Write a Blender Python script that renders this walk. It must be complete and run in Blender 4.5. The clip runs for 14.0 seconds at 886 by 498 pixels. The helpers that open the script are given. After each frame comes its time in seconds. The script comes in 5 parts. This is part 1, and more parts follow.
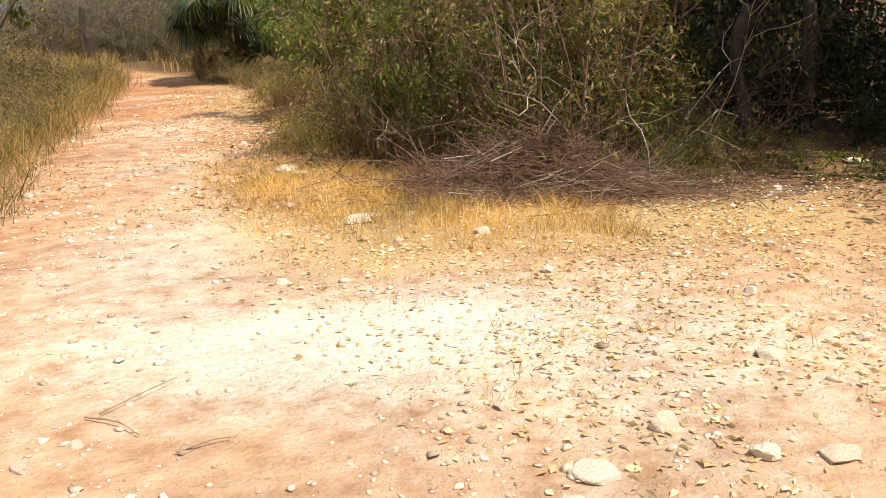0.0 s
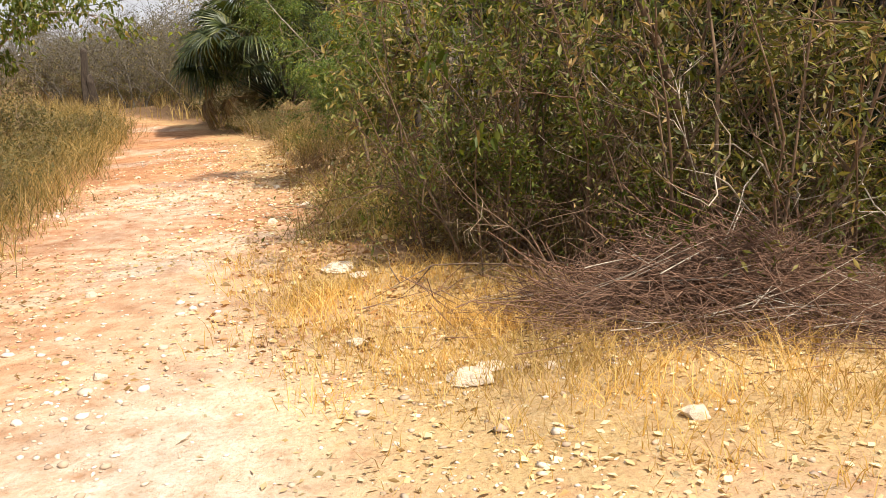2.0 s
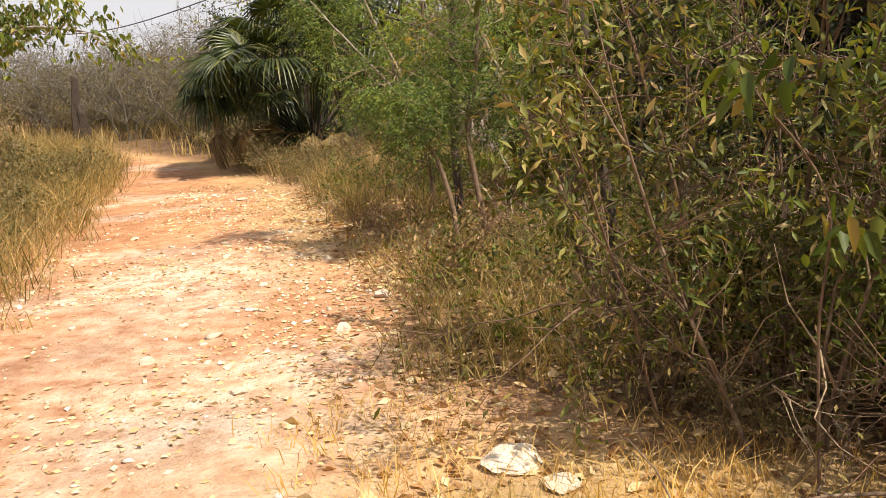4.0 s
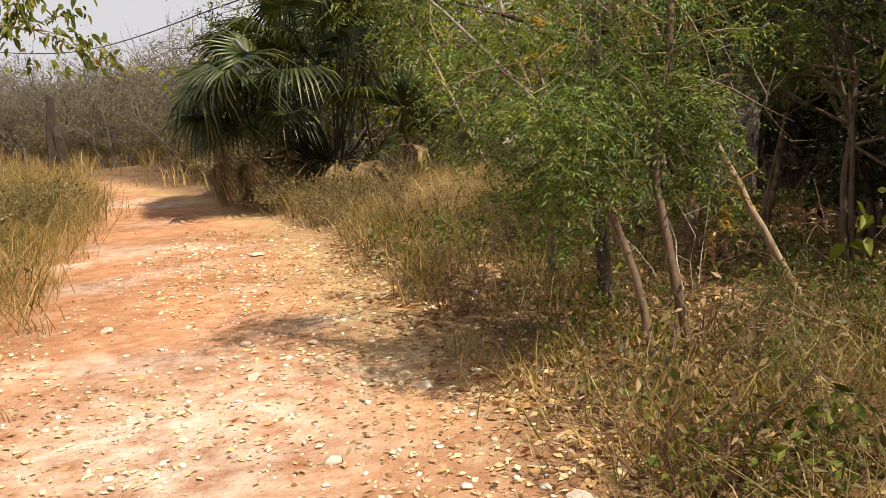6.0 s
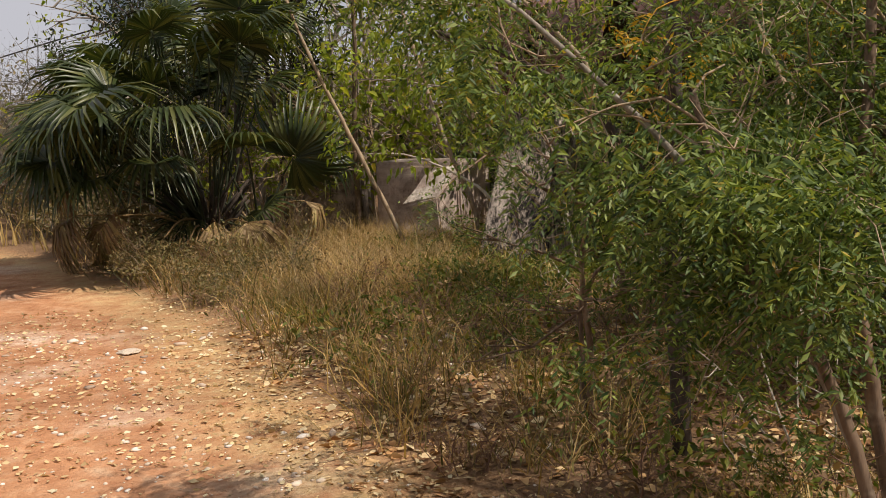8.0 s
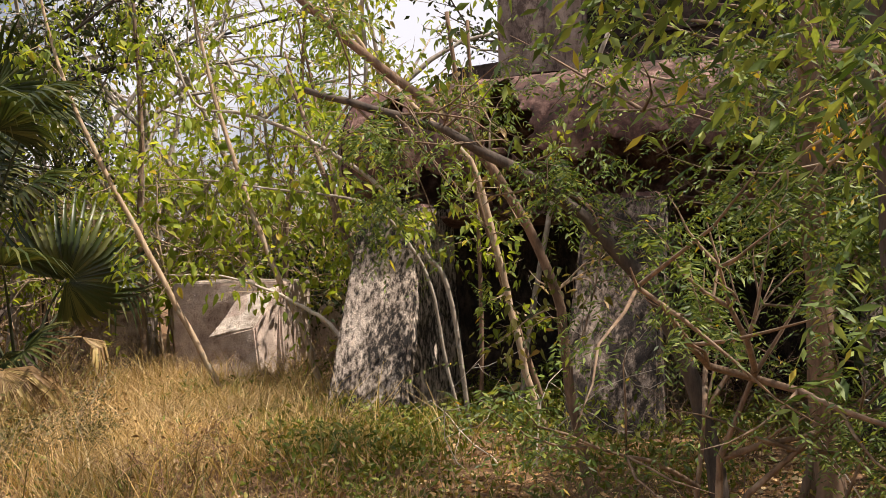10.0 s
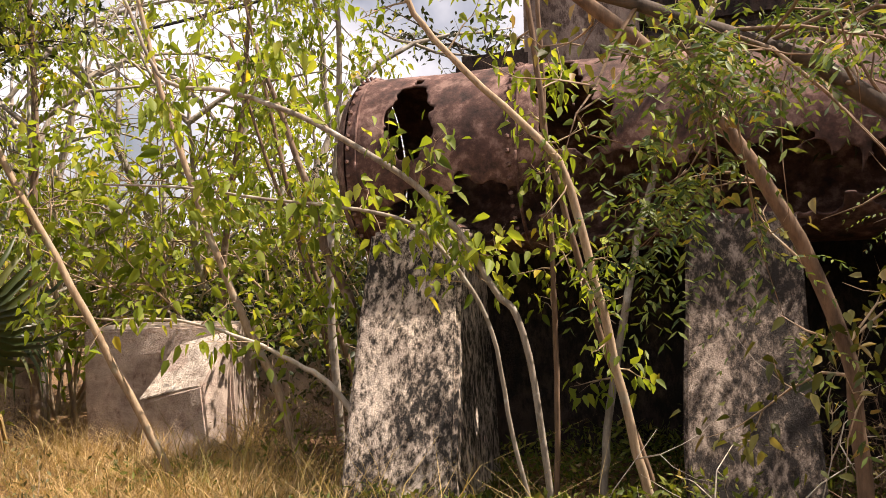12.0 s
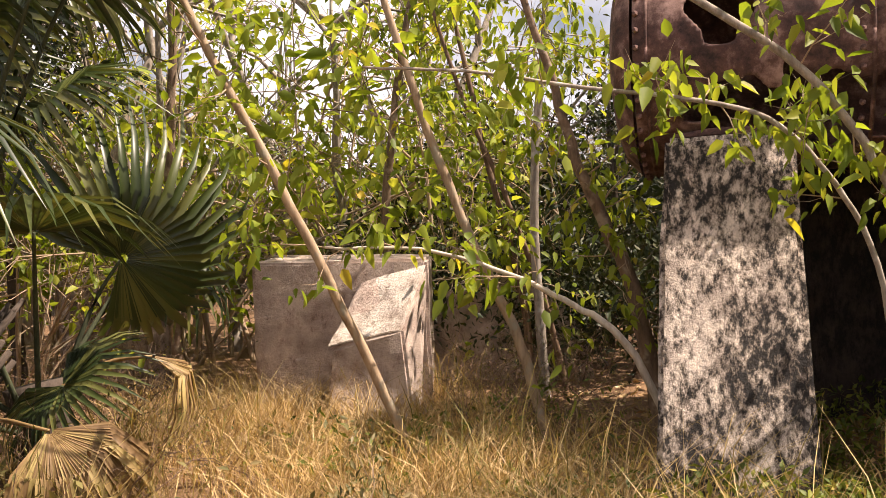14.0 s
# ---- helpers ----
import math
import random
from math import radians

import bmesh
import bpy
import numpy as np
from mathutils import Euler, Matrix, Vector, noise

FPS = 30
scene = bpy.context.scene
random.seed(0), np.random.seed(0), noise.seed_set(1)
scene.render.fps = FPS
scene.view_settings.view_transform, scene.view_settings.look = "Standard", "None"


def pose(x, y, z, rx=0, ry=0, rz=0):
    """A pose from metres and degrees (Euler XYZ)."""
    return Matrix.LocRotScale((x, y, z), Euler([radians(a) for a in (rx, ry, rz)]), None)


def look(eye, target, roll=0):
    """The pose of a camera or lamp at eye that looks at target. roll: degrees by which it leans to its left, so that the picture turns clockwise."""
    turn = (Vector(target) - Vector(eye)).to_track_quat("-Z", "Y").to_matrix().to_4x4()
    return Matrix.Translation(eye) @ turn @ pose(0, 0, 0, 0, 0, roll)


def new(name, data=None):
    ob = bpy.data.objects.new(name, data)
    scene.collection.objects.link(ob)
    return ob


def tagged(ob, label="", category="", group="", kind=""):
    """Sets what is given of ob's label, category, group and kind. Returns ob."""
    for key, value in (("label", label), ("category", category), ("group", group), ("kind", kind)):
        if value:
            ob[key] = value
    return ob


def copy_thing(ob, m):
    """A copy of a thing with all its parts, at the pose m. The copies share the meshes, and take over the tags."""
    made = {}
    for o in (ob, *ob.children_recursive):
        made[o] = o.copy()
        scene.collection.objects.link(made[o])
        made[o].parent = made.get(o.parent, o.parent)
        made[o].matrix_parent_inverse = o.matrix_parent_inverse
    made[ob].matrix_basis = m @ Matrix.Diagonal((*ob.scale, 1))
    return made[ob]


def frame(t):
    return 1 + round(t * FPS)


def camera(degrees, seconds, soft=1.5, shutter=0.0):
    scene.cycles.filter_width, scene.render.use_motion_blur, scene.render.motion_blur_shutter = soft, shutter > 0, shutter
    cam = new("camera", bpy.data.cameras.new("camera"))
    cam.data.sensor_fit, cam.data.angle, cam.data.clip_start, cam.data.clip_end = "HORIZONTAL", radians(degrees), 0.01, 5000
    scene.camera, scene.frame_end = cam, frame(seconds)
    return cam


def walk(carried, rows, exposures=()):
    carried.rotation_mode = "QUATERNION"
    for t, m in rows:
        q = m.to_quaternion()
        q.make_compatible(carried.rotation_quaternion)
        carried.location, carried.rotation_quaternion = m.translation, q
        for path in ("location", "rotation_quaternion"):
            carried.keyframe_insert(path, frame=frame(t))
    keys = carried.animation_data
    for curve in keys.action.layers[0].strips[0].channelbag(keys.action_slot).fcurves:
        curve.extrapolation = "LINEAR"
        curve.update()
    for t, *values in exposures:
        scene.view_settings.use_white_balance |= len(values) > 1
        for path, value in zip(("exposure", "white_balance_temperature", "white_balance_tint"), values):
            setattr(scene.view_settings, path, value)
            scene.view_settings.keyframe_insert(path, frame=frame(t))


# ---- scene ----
cam = camera(50.5, 14.0, soft=0.85)
PATH = [
    (0.0, 0.000, 0.000, 1.451, 75.330, 2.690, -0.690),
    (0.5, -0.111, 0.604, 1.446, 75.960, 2.750, -1.030),
    (1.0, -0.295, 1.190, 1.451, 76.460, 3.100, -1.080),
    (1.5, -0.468, 1.826, 1.478, 77.020, 3.330, -0.660),
    (2.0, -0.649, 2.472, 1.479, 77.490, 3.510, -0.360),
    (2.5, -0.904, 3.092, 1.483, 77.940, 3.730, 0.120),
    (3.0, -1.132, 3.729, 1.453, 78.570, 3.530, -0.060),
    (5.5, -2.269, 7.890, 1.410, 79.960, 3.670, -1.280),
    (6.0, -2.450, 8.475, 1.389, 80.420, 3.730, -1.330),
    (6.5, -2.610, 8.982, 1.370, 80.830, 3.670, -2.030),
    (7.0, -2.802, 9.487, 1.379, 80.980, 3.720, -2.980),
    (7.5, -2.979, 9.984, 1.440, 81.500, 2.870, -6.080),
    (8.0, -3.099, 10.464, 1.420, 82.920, 2.200, -10.970),
    (8.5, -3.295, 10.968, 1.439, 85.250, 1.830, -15.730),
    (9.0, -3.256, 11.456, 1.435, 86.920, 2.000, -19.060),
    (11.5, -3.525, 14.418, 1.438, 91.470, 2.080, -33.680),
    (12.0, -3.533, 14.909, 1.452, 91.210, 2.230, -34.620),
    (12.5, -3.614, 15.392, 1.444, 90.310, 2.440, -34.700),
    (13.0, -3.638, 15.855, 1.375, 89.640, 2.630, -33.950),
    (13.5, -3.839, 16.322, 1.374, 88.060, 3.190, -33.840),
    (14.0, -4.050, 16.798, 1.384, 87.630, 2.100, -33.670),
]
EXPOSURES = [(0.0, 0.28, 6300, 11), (1.5, 0.41, 6300, 11), (3.0, 0.56, 6450, 12), (5.5, 0.42, 6500, 13), (7.0, 0.14, 6350, 14), (8.0, -0.02, 6250, 15), (9.0, 0.42, 6250, 16), (11.5, 0.95, 6650, 19), (14.0, 1.17, 6700, 22)]
walk(cam, [(t, pose(x, y, z, rx, ry, rz)) for t, x, y, z, rx, ry, rz in PATH], EXPOSURES)

# ---- world, sun, exposure ----
SUN_TO = Vector((0.44, -0.31, 0.84)).normalized()
world = bpy.data.worlds.new("world")
scene.world = world
world.use_nodes = True
_sky = world.node_tree.nodes.new("ShaderNodeTexSky")
_sky.sky_type, _sky.sun_disc = "NISHITA", False
_sky.sun_elevation = math.asin(SUN_TO.z)
_sky.sun_rotation = math.atan2(SUN_TO.x, SUN_TO.y)
_sky.air_density, _sky.dust_density, _sky.ozone_density = 1.0, 3.0, 1.0
_bg = world.node_tree.nodes["Background"]
_bg.inputs[1].default_value = 0.044
_wt = world.node_tree
_tc, _cl = _wt.nodes.new("ShaderNodeTexCoord"), _wt.nodes.new("ShaderNodeTexNoise")
_cl.inputs["Scale"].default_value, _cl.inputs["Detail"].default_value = 3.0, 6.0
_wt.links.new(_tc.outputs["Generated"], _cl.inputs["Vector"])
_cr = _wt.nodes.new("ShaderNodeValToRGB")
_cr.color_ramp.elements[0].position, _cr.color_ramp.elements[1].position = 0.36, 0.50
_wt.links.new(_cl.outputs[0], _cr.inputs[0])
_mx = _wt.nodes.new("ShaderNodeMix")
_mx.data_type = "RGBA"
_wt.links.new(_cr.outputs[0], _mx.inputs[0])
_wt.links.new(_sky.outputs[0], _mx.inputs[6])
_mx.inputs[7].default_value = (12.6, 12.6, 12.8, 1)
_wt.links.new(_mx.outputs[2], _bg.inputs[0])
sun = new("sun", bpy.data.lights.new("sun", "SUN"))
sun.data.energy, sun.data.angle, sun.data.color = 5.0, radians(0.6), (1.0, 0.90, 0.74)
sun.matrix_world = look(SUN_TO * 60, (0, 0, 0))


# ---- materials ----
def nodes_of(name):
    m = bpy.data.materials.new(name)
    m.use_nodes = True
    nt = m.node_tree
    return m, nt, nt.nodes, nt.links, nt.nodes["Principled BSDF"]


def ramp(ns, stops):
    r = ns.new("ShaderNodeValToRGB")
    while len(r.color_ramp.elements) < len(stops):
        r.color_ramp.elements.new(0.5)
    for e, (p, c) in zip(r.color_ramp.elements, stops):
        e.position, e.color = p, (*c, 1)
    return r


def noise_node(nt, scale, detail=5.0, rough=0.6, space="Object", stretch=None):
    ns, ln = nt.nodes, nt.links
    tc, n = ns.new("ShaderNodeTexCoord"), ns.new("ShaderNodeTexNoise")
    n.inputs["Scale"].default_value, n.inputs["Detail"].default_value, n.inputs["Roughness"].default_value = scale, detail, rough
    if stretch:
        mp = ns.new("ShaderNodeMapping")
        mp.inputs["Scale"].default_value = stretch
        ln.new(tc.outputs[space], mp.inputs[0])
        ln.new(mp.outputs[0], n.inputs["Vector"])
    else:
        ln.new(tc.outputs[space], n.inputs["Vector"])
    return n


def mix(nt, a, b, fac, kind="MIX"):
    x = nt.nodes.new("ShaderNodeMix")
    x.data_type, x.blend_type = "RGBA", kind
    for s, v in ((0, fac), (6, a), (7, b)):
        if isinstance(v, (int, float)):
            x.inputs[s].default_value = v
        elif isinstance(v, tuple):
            x.inputs[s].default_value = (*v, 1)
        else:
            nt.links.new(v, x.inputs[s])
    return x.outputs[2]


def bump(nt, bsdf, height, strength=0.5, distance=0.01):
    b = nt.nodes.new("ShaderNodeBump")
    b.inputs["Strength"].default_value, b.inputs["Distance"].default_value = strength, distance
    nt.links.new(height, b.inputs["Height"])
    nt.links.new(b.outputs[0], bsdf.inputs["Normal"])


def leaf_mat(name, stops, thin=0.3, rough=0.55):
    """Foliage: a colour of its own for every leaf, some light let through."""
    m, nt, ns, ln, p = nodes_of(name)
    geo = ns.new("ShaderNodeNewGeometry")
    r = ramp(ns, stops)
    ln.new(geo.outputs["Random Per Island"], r.inputs[0])
    big = noise_node(nt, 1.3, 2.0)
    shade = ramp(ns, [(0.3, (0.60, 0.60, 0.56)), (0.7, (1.25, 1.2, 1.05))])
    ln.new(big.outputs[0], shade.inputs[0])
    col = mix(nt, r.outputs[0], shade.outputs[0], 1.0, "MULTIPLY")
    ln.new(col, p.inputs["Base Color"])
    p.inputs["Roughness"].default_value = rough
    p.inputs["Specular IOR Level"].default_value = 0.4
    tr, ms = ns.new("ShaderNodeBsdfTranslucent"), ns.new("ShaderNodeMixShader")
    warm = mix(nt, col, (1.25, 1.2, 0.55), 1.0, "MULTIPLY")
    ln.new(warm, tr.inputs[0])
    ms.inputs[0].default_value = thin
    ln.new(p.outputs[0], ms.inputs[1])
    ln.new(tr.outputs[0], ms.inputs[2])
    ln.new(ms.outputs[0], ns["Material Output"].inputs[0])
    return m


def bark_mat(name, dark, light, spot=None):
    m, nt, ns, ln, p = nodes_of(name)
    n = noise_node(nt, 26, 6, 0.7, stretch=(1, 1, 0.25))
    r = ramp(ns, [(0.3, dark), (0.62, light)])
    ln.new(n.outputs[0], r.inputs[0])
    col = r.outputs[0]
    if spot:
        n2 = noise_node(nt, 9, 3)
        r2 = ramp(ns, [(0.55, (0, 0, 0)), (0.66, (1, 1, 1))])
        ln.new(n2.outputs[0], r2.inputs[0])
        col = mix(nt, col, spot, r2.outputs[0])
    ln.new(col, p.inputs["Base Color"])
    p.inputs["Roughness"].default_value = 0.9
    bump(nt, p, n.outputs[0], 0.7, 0.008)
    return m


M = {}
M["leaf_olive"] = leaf_mat("olive_leaves", [(0, (0.045, 0.055, 0.010)), (0.35, (0.11, 0.125, 0.022)), (0.68, (0.24, 0.235, 0.055)), (0.86, (0.32, 0.25, 0.09)), (1, (0.44, 0.29, 0.13))])
M["leaf_green"] = leaf_mat("green_leaflets", [(0, (0.035, 0.07, 0.014)), (0.45, (0.105, 0.17, 0.034)), (0.97, (0.28, 0.35, 0.08)), (1, (0.5, 0.34, 0.03))], 0.36)
M["leaf_mid"] = leaf_mat("yellow_green_leaves", [(0, (0.06, 0.095, 0.012)), (0.5, (0.13, 0.17, 0.02)), (0.9, (0.23, 0.25, 0.04)), (1, (0.4, 0.28, 0.08))], 0.35)
M["leaf_bright"] = leaf_mat("broad_light_green_leaves", [(0, (0.14, 0.21, 0.02)), (0.6, (0.29, 0.37, 0.045)), (0.95, (0.44, 0.47, 0.07)), (1, (0.58, 0.44, 0.04))], 0.55)
M["leaf_dry"] = leaf_mat("dry_brown_hanging_leaves", [(0, (0.13, 0.07, 0.03)), (0.5, (0.30, 0.18, 0.08)), (1, (0.50, 0.36, 0.20))], 0.25)
M["leaf_yellow"] = leaf_mat("yellow_leaflets", [(0, (0.45, 0.26, 0.02)), (1, (0.62, 0.40, 0.04))], 0.4)
# woodland leaves near black: the shade under the trees is in their colour
M["leaf_dark"] = leaf_mat("shade_dark_leaves", [(0, (0.014, 0.024, 0.006)), (0.6, (0.03, 0.046, 0.011)), (1, (0.08, 0.085, 0.025))], 0.15)
M["leaf_grey"] = leaf_mat("dusty_dry_leaves", [(0, (0.085, 0.08, 0.026)), (0.6, (0.17, 0.15, 0.055)), (1, (0.30, 0.22, 0.10))], 0.2)
M["palm_green"] = leaf_mat("palm_leaf", [(0, (0.022, 0.036, 0.012)), (0.6, (0.048, 0.07, 0.021)), (1, (0.15, 0.155, 0.05))], 0.2, 0.38)
M["palm_dead"] = leaf_mat("dead_palm_leaf", [(0, (0.14, 0.085, 0.04)), (0.6, (0.27, 0.18, 0.085)), (1, (0.36, 0.29, 0.12))], 0.15, 0.6)
M["grass_dry"] = leaf_mat("dry_golden_grass", [(0, (0.46, 0.28, 0.09)), (0.5, (0.68, 0.46, 0.16)), (1, (0.80, 0.61, 0.28))], 0.3, 0.6)
M["grass_mixed"] = leaf_mat("half_dry_grass", [(0, (0.09, 0.09, 0.022)), (0.35, (0.19, 0.155, 0.045)), (0.65, (0.38, 0.26, 0.10)), (1, (0.58, 0.41, 0.19))], 0.3, 0.6)
M["grass_weed"] = leaf_mat("half_dry_weeds", [(0, (0.13, 0.14, 0.03)), (0.35, (0.28, 0.22, 0.07)), (0.7, (0.44, 0.32, 0.13)), (1, (0.62, 0.48, 0.24))], 0.35, 0.6)
M["grass_pale"] = leaf_mat("pale_dry_grass", [(0, (0.24, 0.17, 0.07)), (0.5, (0.42, 0.30, 0.13)), (1, (0.58, 0.45, 0.22))], 0.3, 0.6)
M["grass_straw"] = leaf_mat("straw_grass", [(0, (0.28, 0.18, 0.08)), (0.5, (0.50, 0.35, 0.17)), (1, (0.72, 0.56, 0.34))], 0.3, 0.6)
M["litter"] = leaf_mat("fallen_leaves", [(0, (0.16, 0.075, 0.03)), (0.4, (0.34, 0.19, 0.08)), (0.75, (0.52, 0.36, 0.17)), (1, (0.66, 0.55, 0.36))], 0.1, 0.7)
M["litter_pale"] = leaf_mat("curled_fallen_leaves", [(0, (0.22, 0.10, 0.045)), (0.35, (0.44, 0.25, 0.11)), (0.75, (0.60, 0.42, 0.22)), (1, (0.72, 0.60, 0.40))], 0.1, 0.7)
M["litter_gold"] = leaf_mat("golden_fallen_leaves", [(0, (0.50, 0.34, 0.17)), (0.5, (0.67, 0.53, 0.31)), (1, (0.82, 0.74, 0.55))], 0.1, 0.7)
M["bark_grey"] = bark_mat("grey_bark", (0.13, 0.105, 0.08), (0.34, 0.29, 0.23), (0.45, 0.42, 0.36))
M["bark_brown"] = bark_mat("brown_bark", (0.07, 0.042, 0.025), (0.20, 0.125, 0.075))
M["bark_tan"] = bark_mat("tan_bark", (0.20, 0.13, 0.075), (0.42, 0.31, 0.20), (0.30, 0.26, 0.19))
M["bark_dry"] = bark_mat("dry_grey_bark", (0.07, 0.058, 0.043), (0.18, 0.152, 0.116))
M["bark_worn"] = bark_mat("worn_brown_grey_bark", (0.08, 0.052, 0.034), (0.22, 0.145, 0.09), (0.30, 0.23, 0.16))
M["palm_stalk"] = bark_mat("dull_green_stalk", (0.02, 0.026, 0.012), (0.06, 0.07, 0.03))
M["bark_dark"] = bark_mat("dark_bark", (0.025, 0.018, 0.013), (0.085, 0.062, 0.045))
M["twig_pale"] = bark_mat("pale_dry_twigs", (0.30, 0.25, 0.19), (0.56, 0.49, 0.40))
M["twig_red"] = bark_mat("reddish_dry_twigs", (0.09, 0.045, 0.028), (0.27, 0.155, 0.10))
M["cable"] = bark_mat("black_cable", (0.012, 0.012, 0.012), (0.025, 0.025, 0.025))


def stone_mat():
    m, nt, ns, ln, p = nodes_of("limestone")
    n = noise_node(nt, 14, 7, 0.65)
    r = ramp(ns, [(0.3, (0.36, 0.29, 0.22)), (0.5, (0.60, 0.53, 0.44)), (0.72, (0.74, 0.70, 0.62))])
    ln.new(n.outputs[0], r.inputs[0])
    oi = ns.new("ShaderNodeObjectInfo")
    tint = ramp(ns, [(0, (0.95, 0.88, 0.80)), (1, (1.2, 1.16, 1.12))])
    ln.new(oi.outputs["Random"], tint.inputs[0])
    ln.new(mix(nt, r.outputs[0], tint.outputs[0], 1.0, "MULTIPLY"), p.inputs["Base Color"])
    p.inputs["Roughness"].default_value = 0.92
    bump(nt, p, n.outputs[0], 0.6, 0.01)
    return m


def gravel_mat():
    m, nt, ns, ln, p = nodes_of("gravel")
    geo = ns.new("ShaderNodeNewGeometry")
    r = ramp(ns, [(0, (0.34, 0.25, 0.18)), (0.25, (0.54, 0.42, 0.31)), (0.6, (0.66, 0.55, 0.43)), (1, (0.80, 0.74, 0.66))])
    ln.new(geo.outputs["Random Per Island"], r.inputs[0])
    n = noise_node(nt, 60, 4)
    ln.new(mix(nt, r.outputs[0], n.outputs[1], 0.12, "SOFT_LIGHT"), p.inputs["Base Color"])
    p.inputs["Roughness"].default_value = 0.95
    return m


def ground_mat():
    """Bare sandy earth on the trail, white rubble where it is worn, reddish earth further on, dark leaf mould beside it."""
    m, nt, ns, ln, p = nodes_of("earth")
    def attr(n):
        a = ns.new("ShaderNodeAttribute")
        a.attribute_name = n
        return a.outputs["Fac"]
    fine = noise_node(nt, 38, 8, 0.72)
    mid = noise_node(nt, 5.5, 6, 0.62)
    wide = noise_node(nt, 0.9, 4, 0.6)
    sand = ramp(ns, [(0.3, (0.47, 0.27, 0.15)), (0.52, (0.61, 0.40, 0.25)), (0.72, (0.71, 0.53, 0.37))])
    ln.new(mid.outputs[0], sand.inputs[0])
    red = ramp(ns, [(0.3, (0.38, 0.165, 0.075)), (0.52, (0.53, 0.27, 0.135)), (0.72, (0.63, 0.41, 0.25))])
    ln.new(mid.outputs[0], red.inputs[0])
    white = ramp(ns, [(0.35, (0.66, 0.56, 0.42)), (0.6, (0.86, 0.81, 0.72))])
    ln.new(fine.outputs[0], white.inputs[0])
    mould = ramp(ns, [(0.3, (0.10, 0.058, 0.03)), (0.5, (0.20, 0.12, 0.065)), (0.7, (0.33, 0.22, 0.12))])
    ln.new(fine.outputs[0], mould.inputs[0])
    gold = ramp(ns, [(0.3, (0.42, 0.26, 0.10)), (0.55, (0.58, 0.42, 0.20)), (0.72, (0.70, 0.58, 0.36))])
    ln.new(fine.outputs[0], gold.inputs[0])
    c = mix(nt, sand.outputs[0], red.outputs[0], attr("red"))
    edge = ns.new("ShaderNodeMath")
    edge.operation = "MULTIPLY_ADD"
    ln.new(mid.outputs[0], edge.inputs[0])
    edge.inputs[1].default_value = 1.6
    edge.inputs[2].default_value = -0.8
    def blur(a):
        s = ns.new("ShaderNodeMath")
        s.operation, s.use_clamp = "ADD", True
        ln.new(a, s.inputs[0])
        t = ns.new("ShaderNodeMath")
        t.operation = "MULTIPLY"
        w = ns.new("ShaderNodeMath")
        w.operation = "PINGPONG"
        ln.new(a, w.inputs[0])
        w.inputs[1].default_value = 0.5
        ln.new(w.outputs[0], t.inputs[0])
        ln.new(edge.outputs[0], t.inputs[1])
        k = ns.new("ShaderNodeMath")
        k.operation = "MULTIPLY"
        k.inputs[1].default_value = 3.0
        ln.new(t.outputs[0], k.inputs[0])
        ln.new(k.outputs[0], s.inputs[1])
        return s.outputs[0]
    c = mix(nt, c, white.outputs[0], blur(attr("white")))
    c = mix(nt, c, gold.outputs[0], blur(attr("gold")))
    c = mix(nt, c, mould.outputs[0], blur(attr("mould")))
    tone = ramp(ns, [(0.3, (0.72, 0.70, 0.70)), (0.65, (1.1, 1.08, 1.06))])
    ln.new(wide.outputs[0], tone.inputs[0])
    c = mix(nt, c, tone.outputs[0], 1.0, "MULTIPLY")
    speck = ramp(ns, [(0.30, (0.62, 0.55, 0.5)), (0.42, (1, 1, 1))])
    ln.new(fine.outputs[0], speck.inputs[0])
    c = mix(nt, c, speck.outputs[0], 0.7, "MULTIPLY")
    ln.new(c, p.inputs["Base Color"])
    p.inputs["Roughness"].default_value = 0.95
    p.inputs["Specular IOR Level"].default_value = 0.2
    grit = noise_node(nt, 13, 5, 0.65)
    add = ns.new("ShaderNodeMath")
    add.operation = "MULTIPLY_ADD"
    ln.new(grit.outputs[0], add.inputs[0])
    add.inputs[1].default_value = 2.0
    ln.new(fine.outputs[0], add.inputs[2])
    bump(nt, p, add.outputs[0], 0.85, 0.018)
    return m


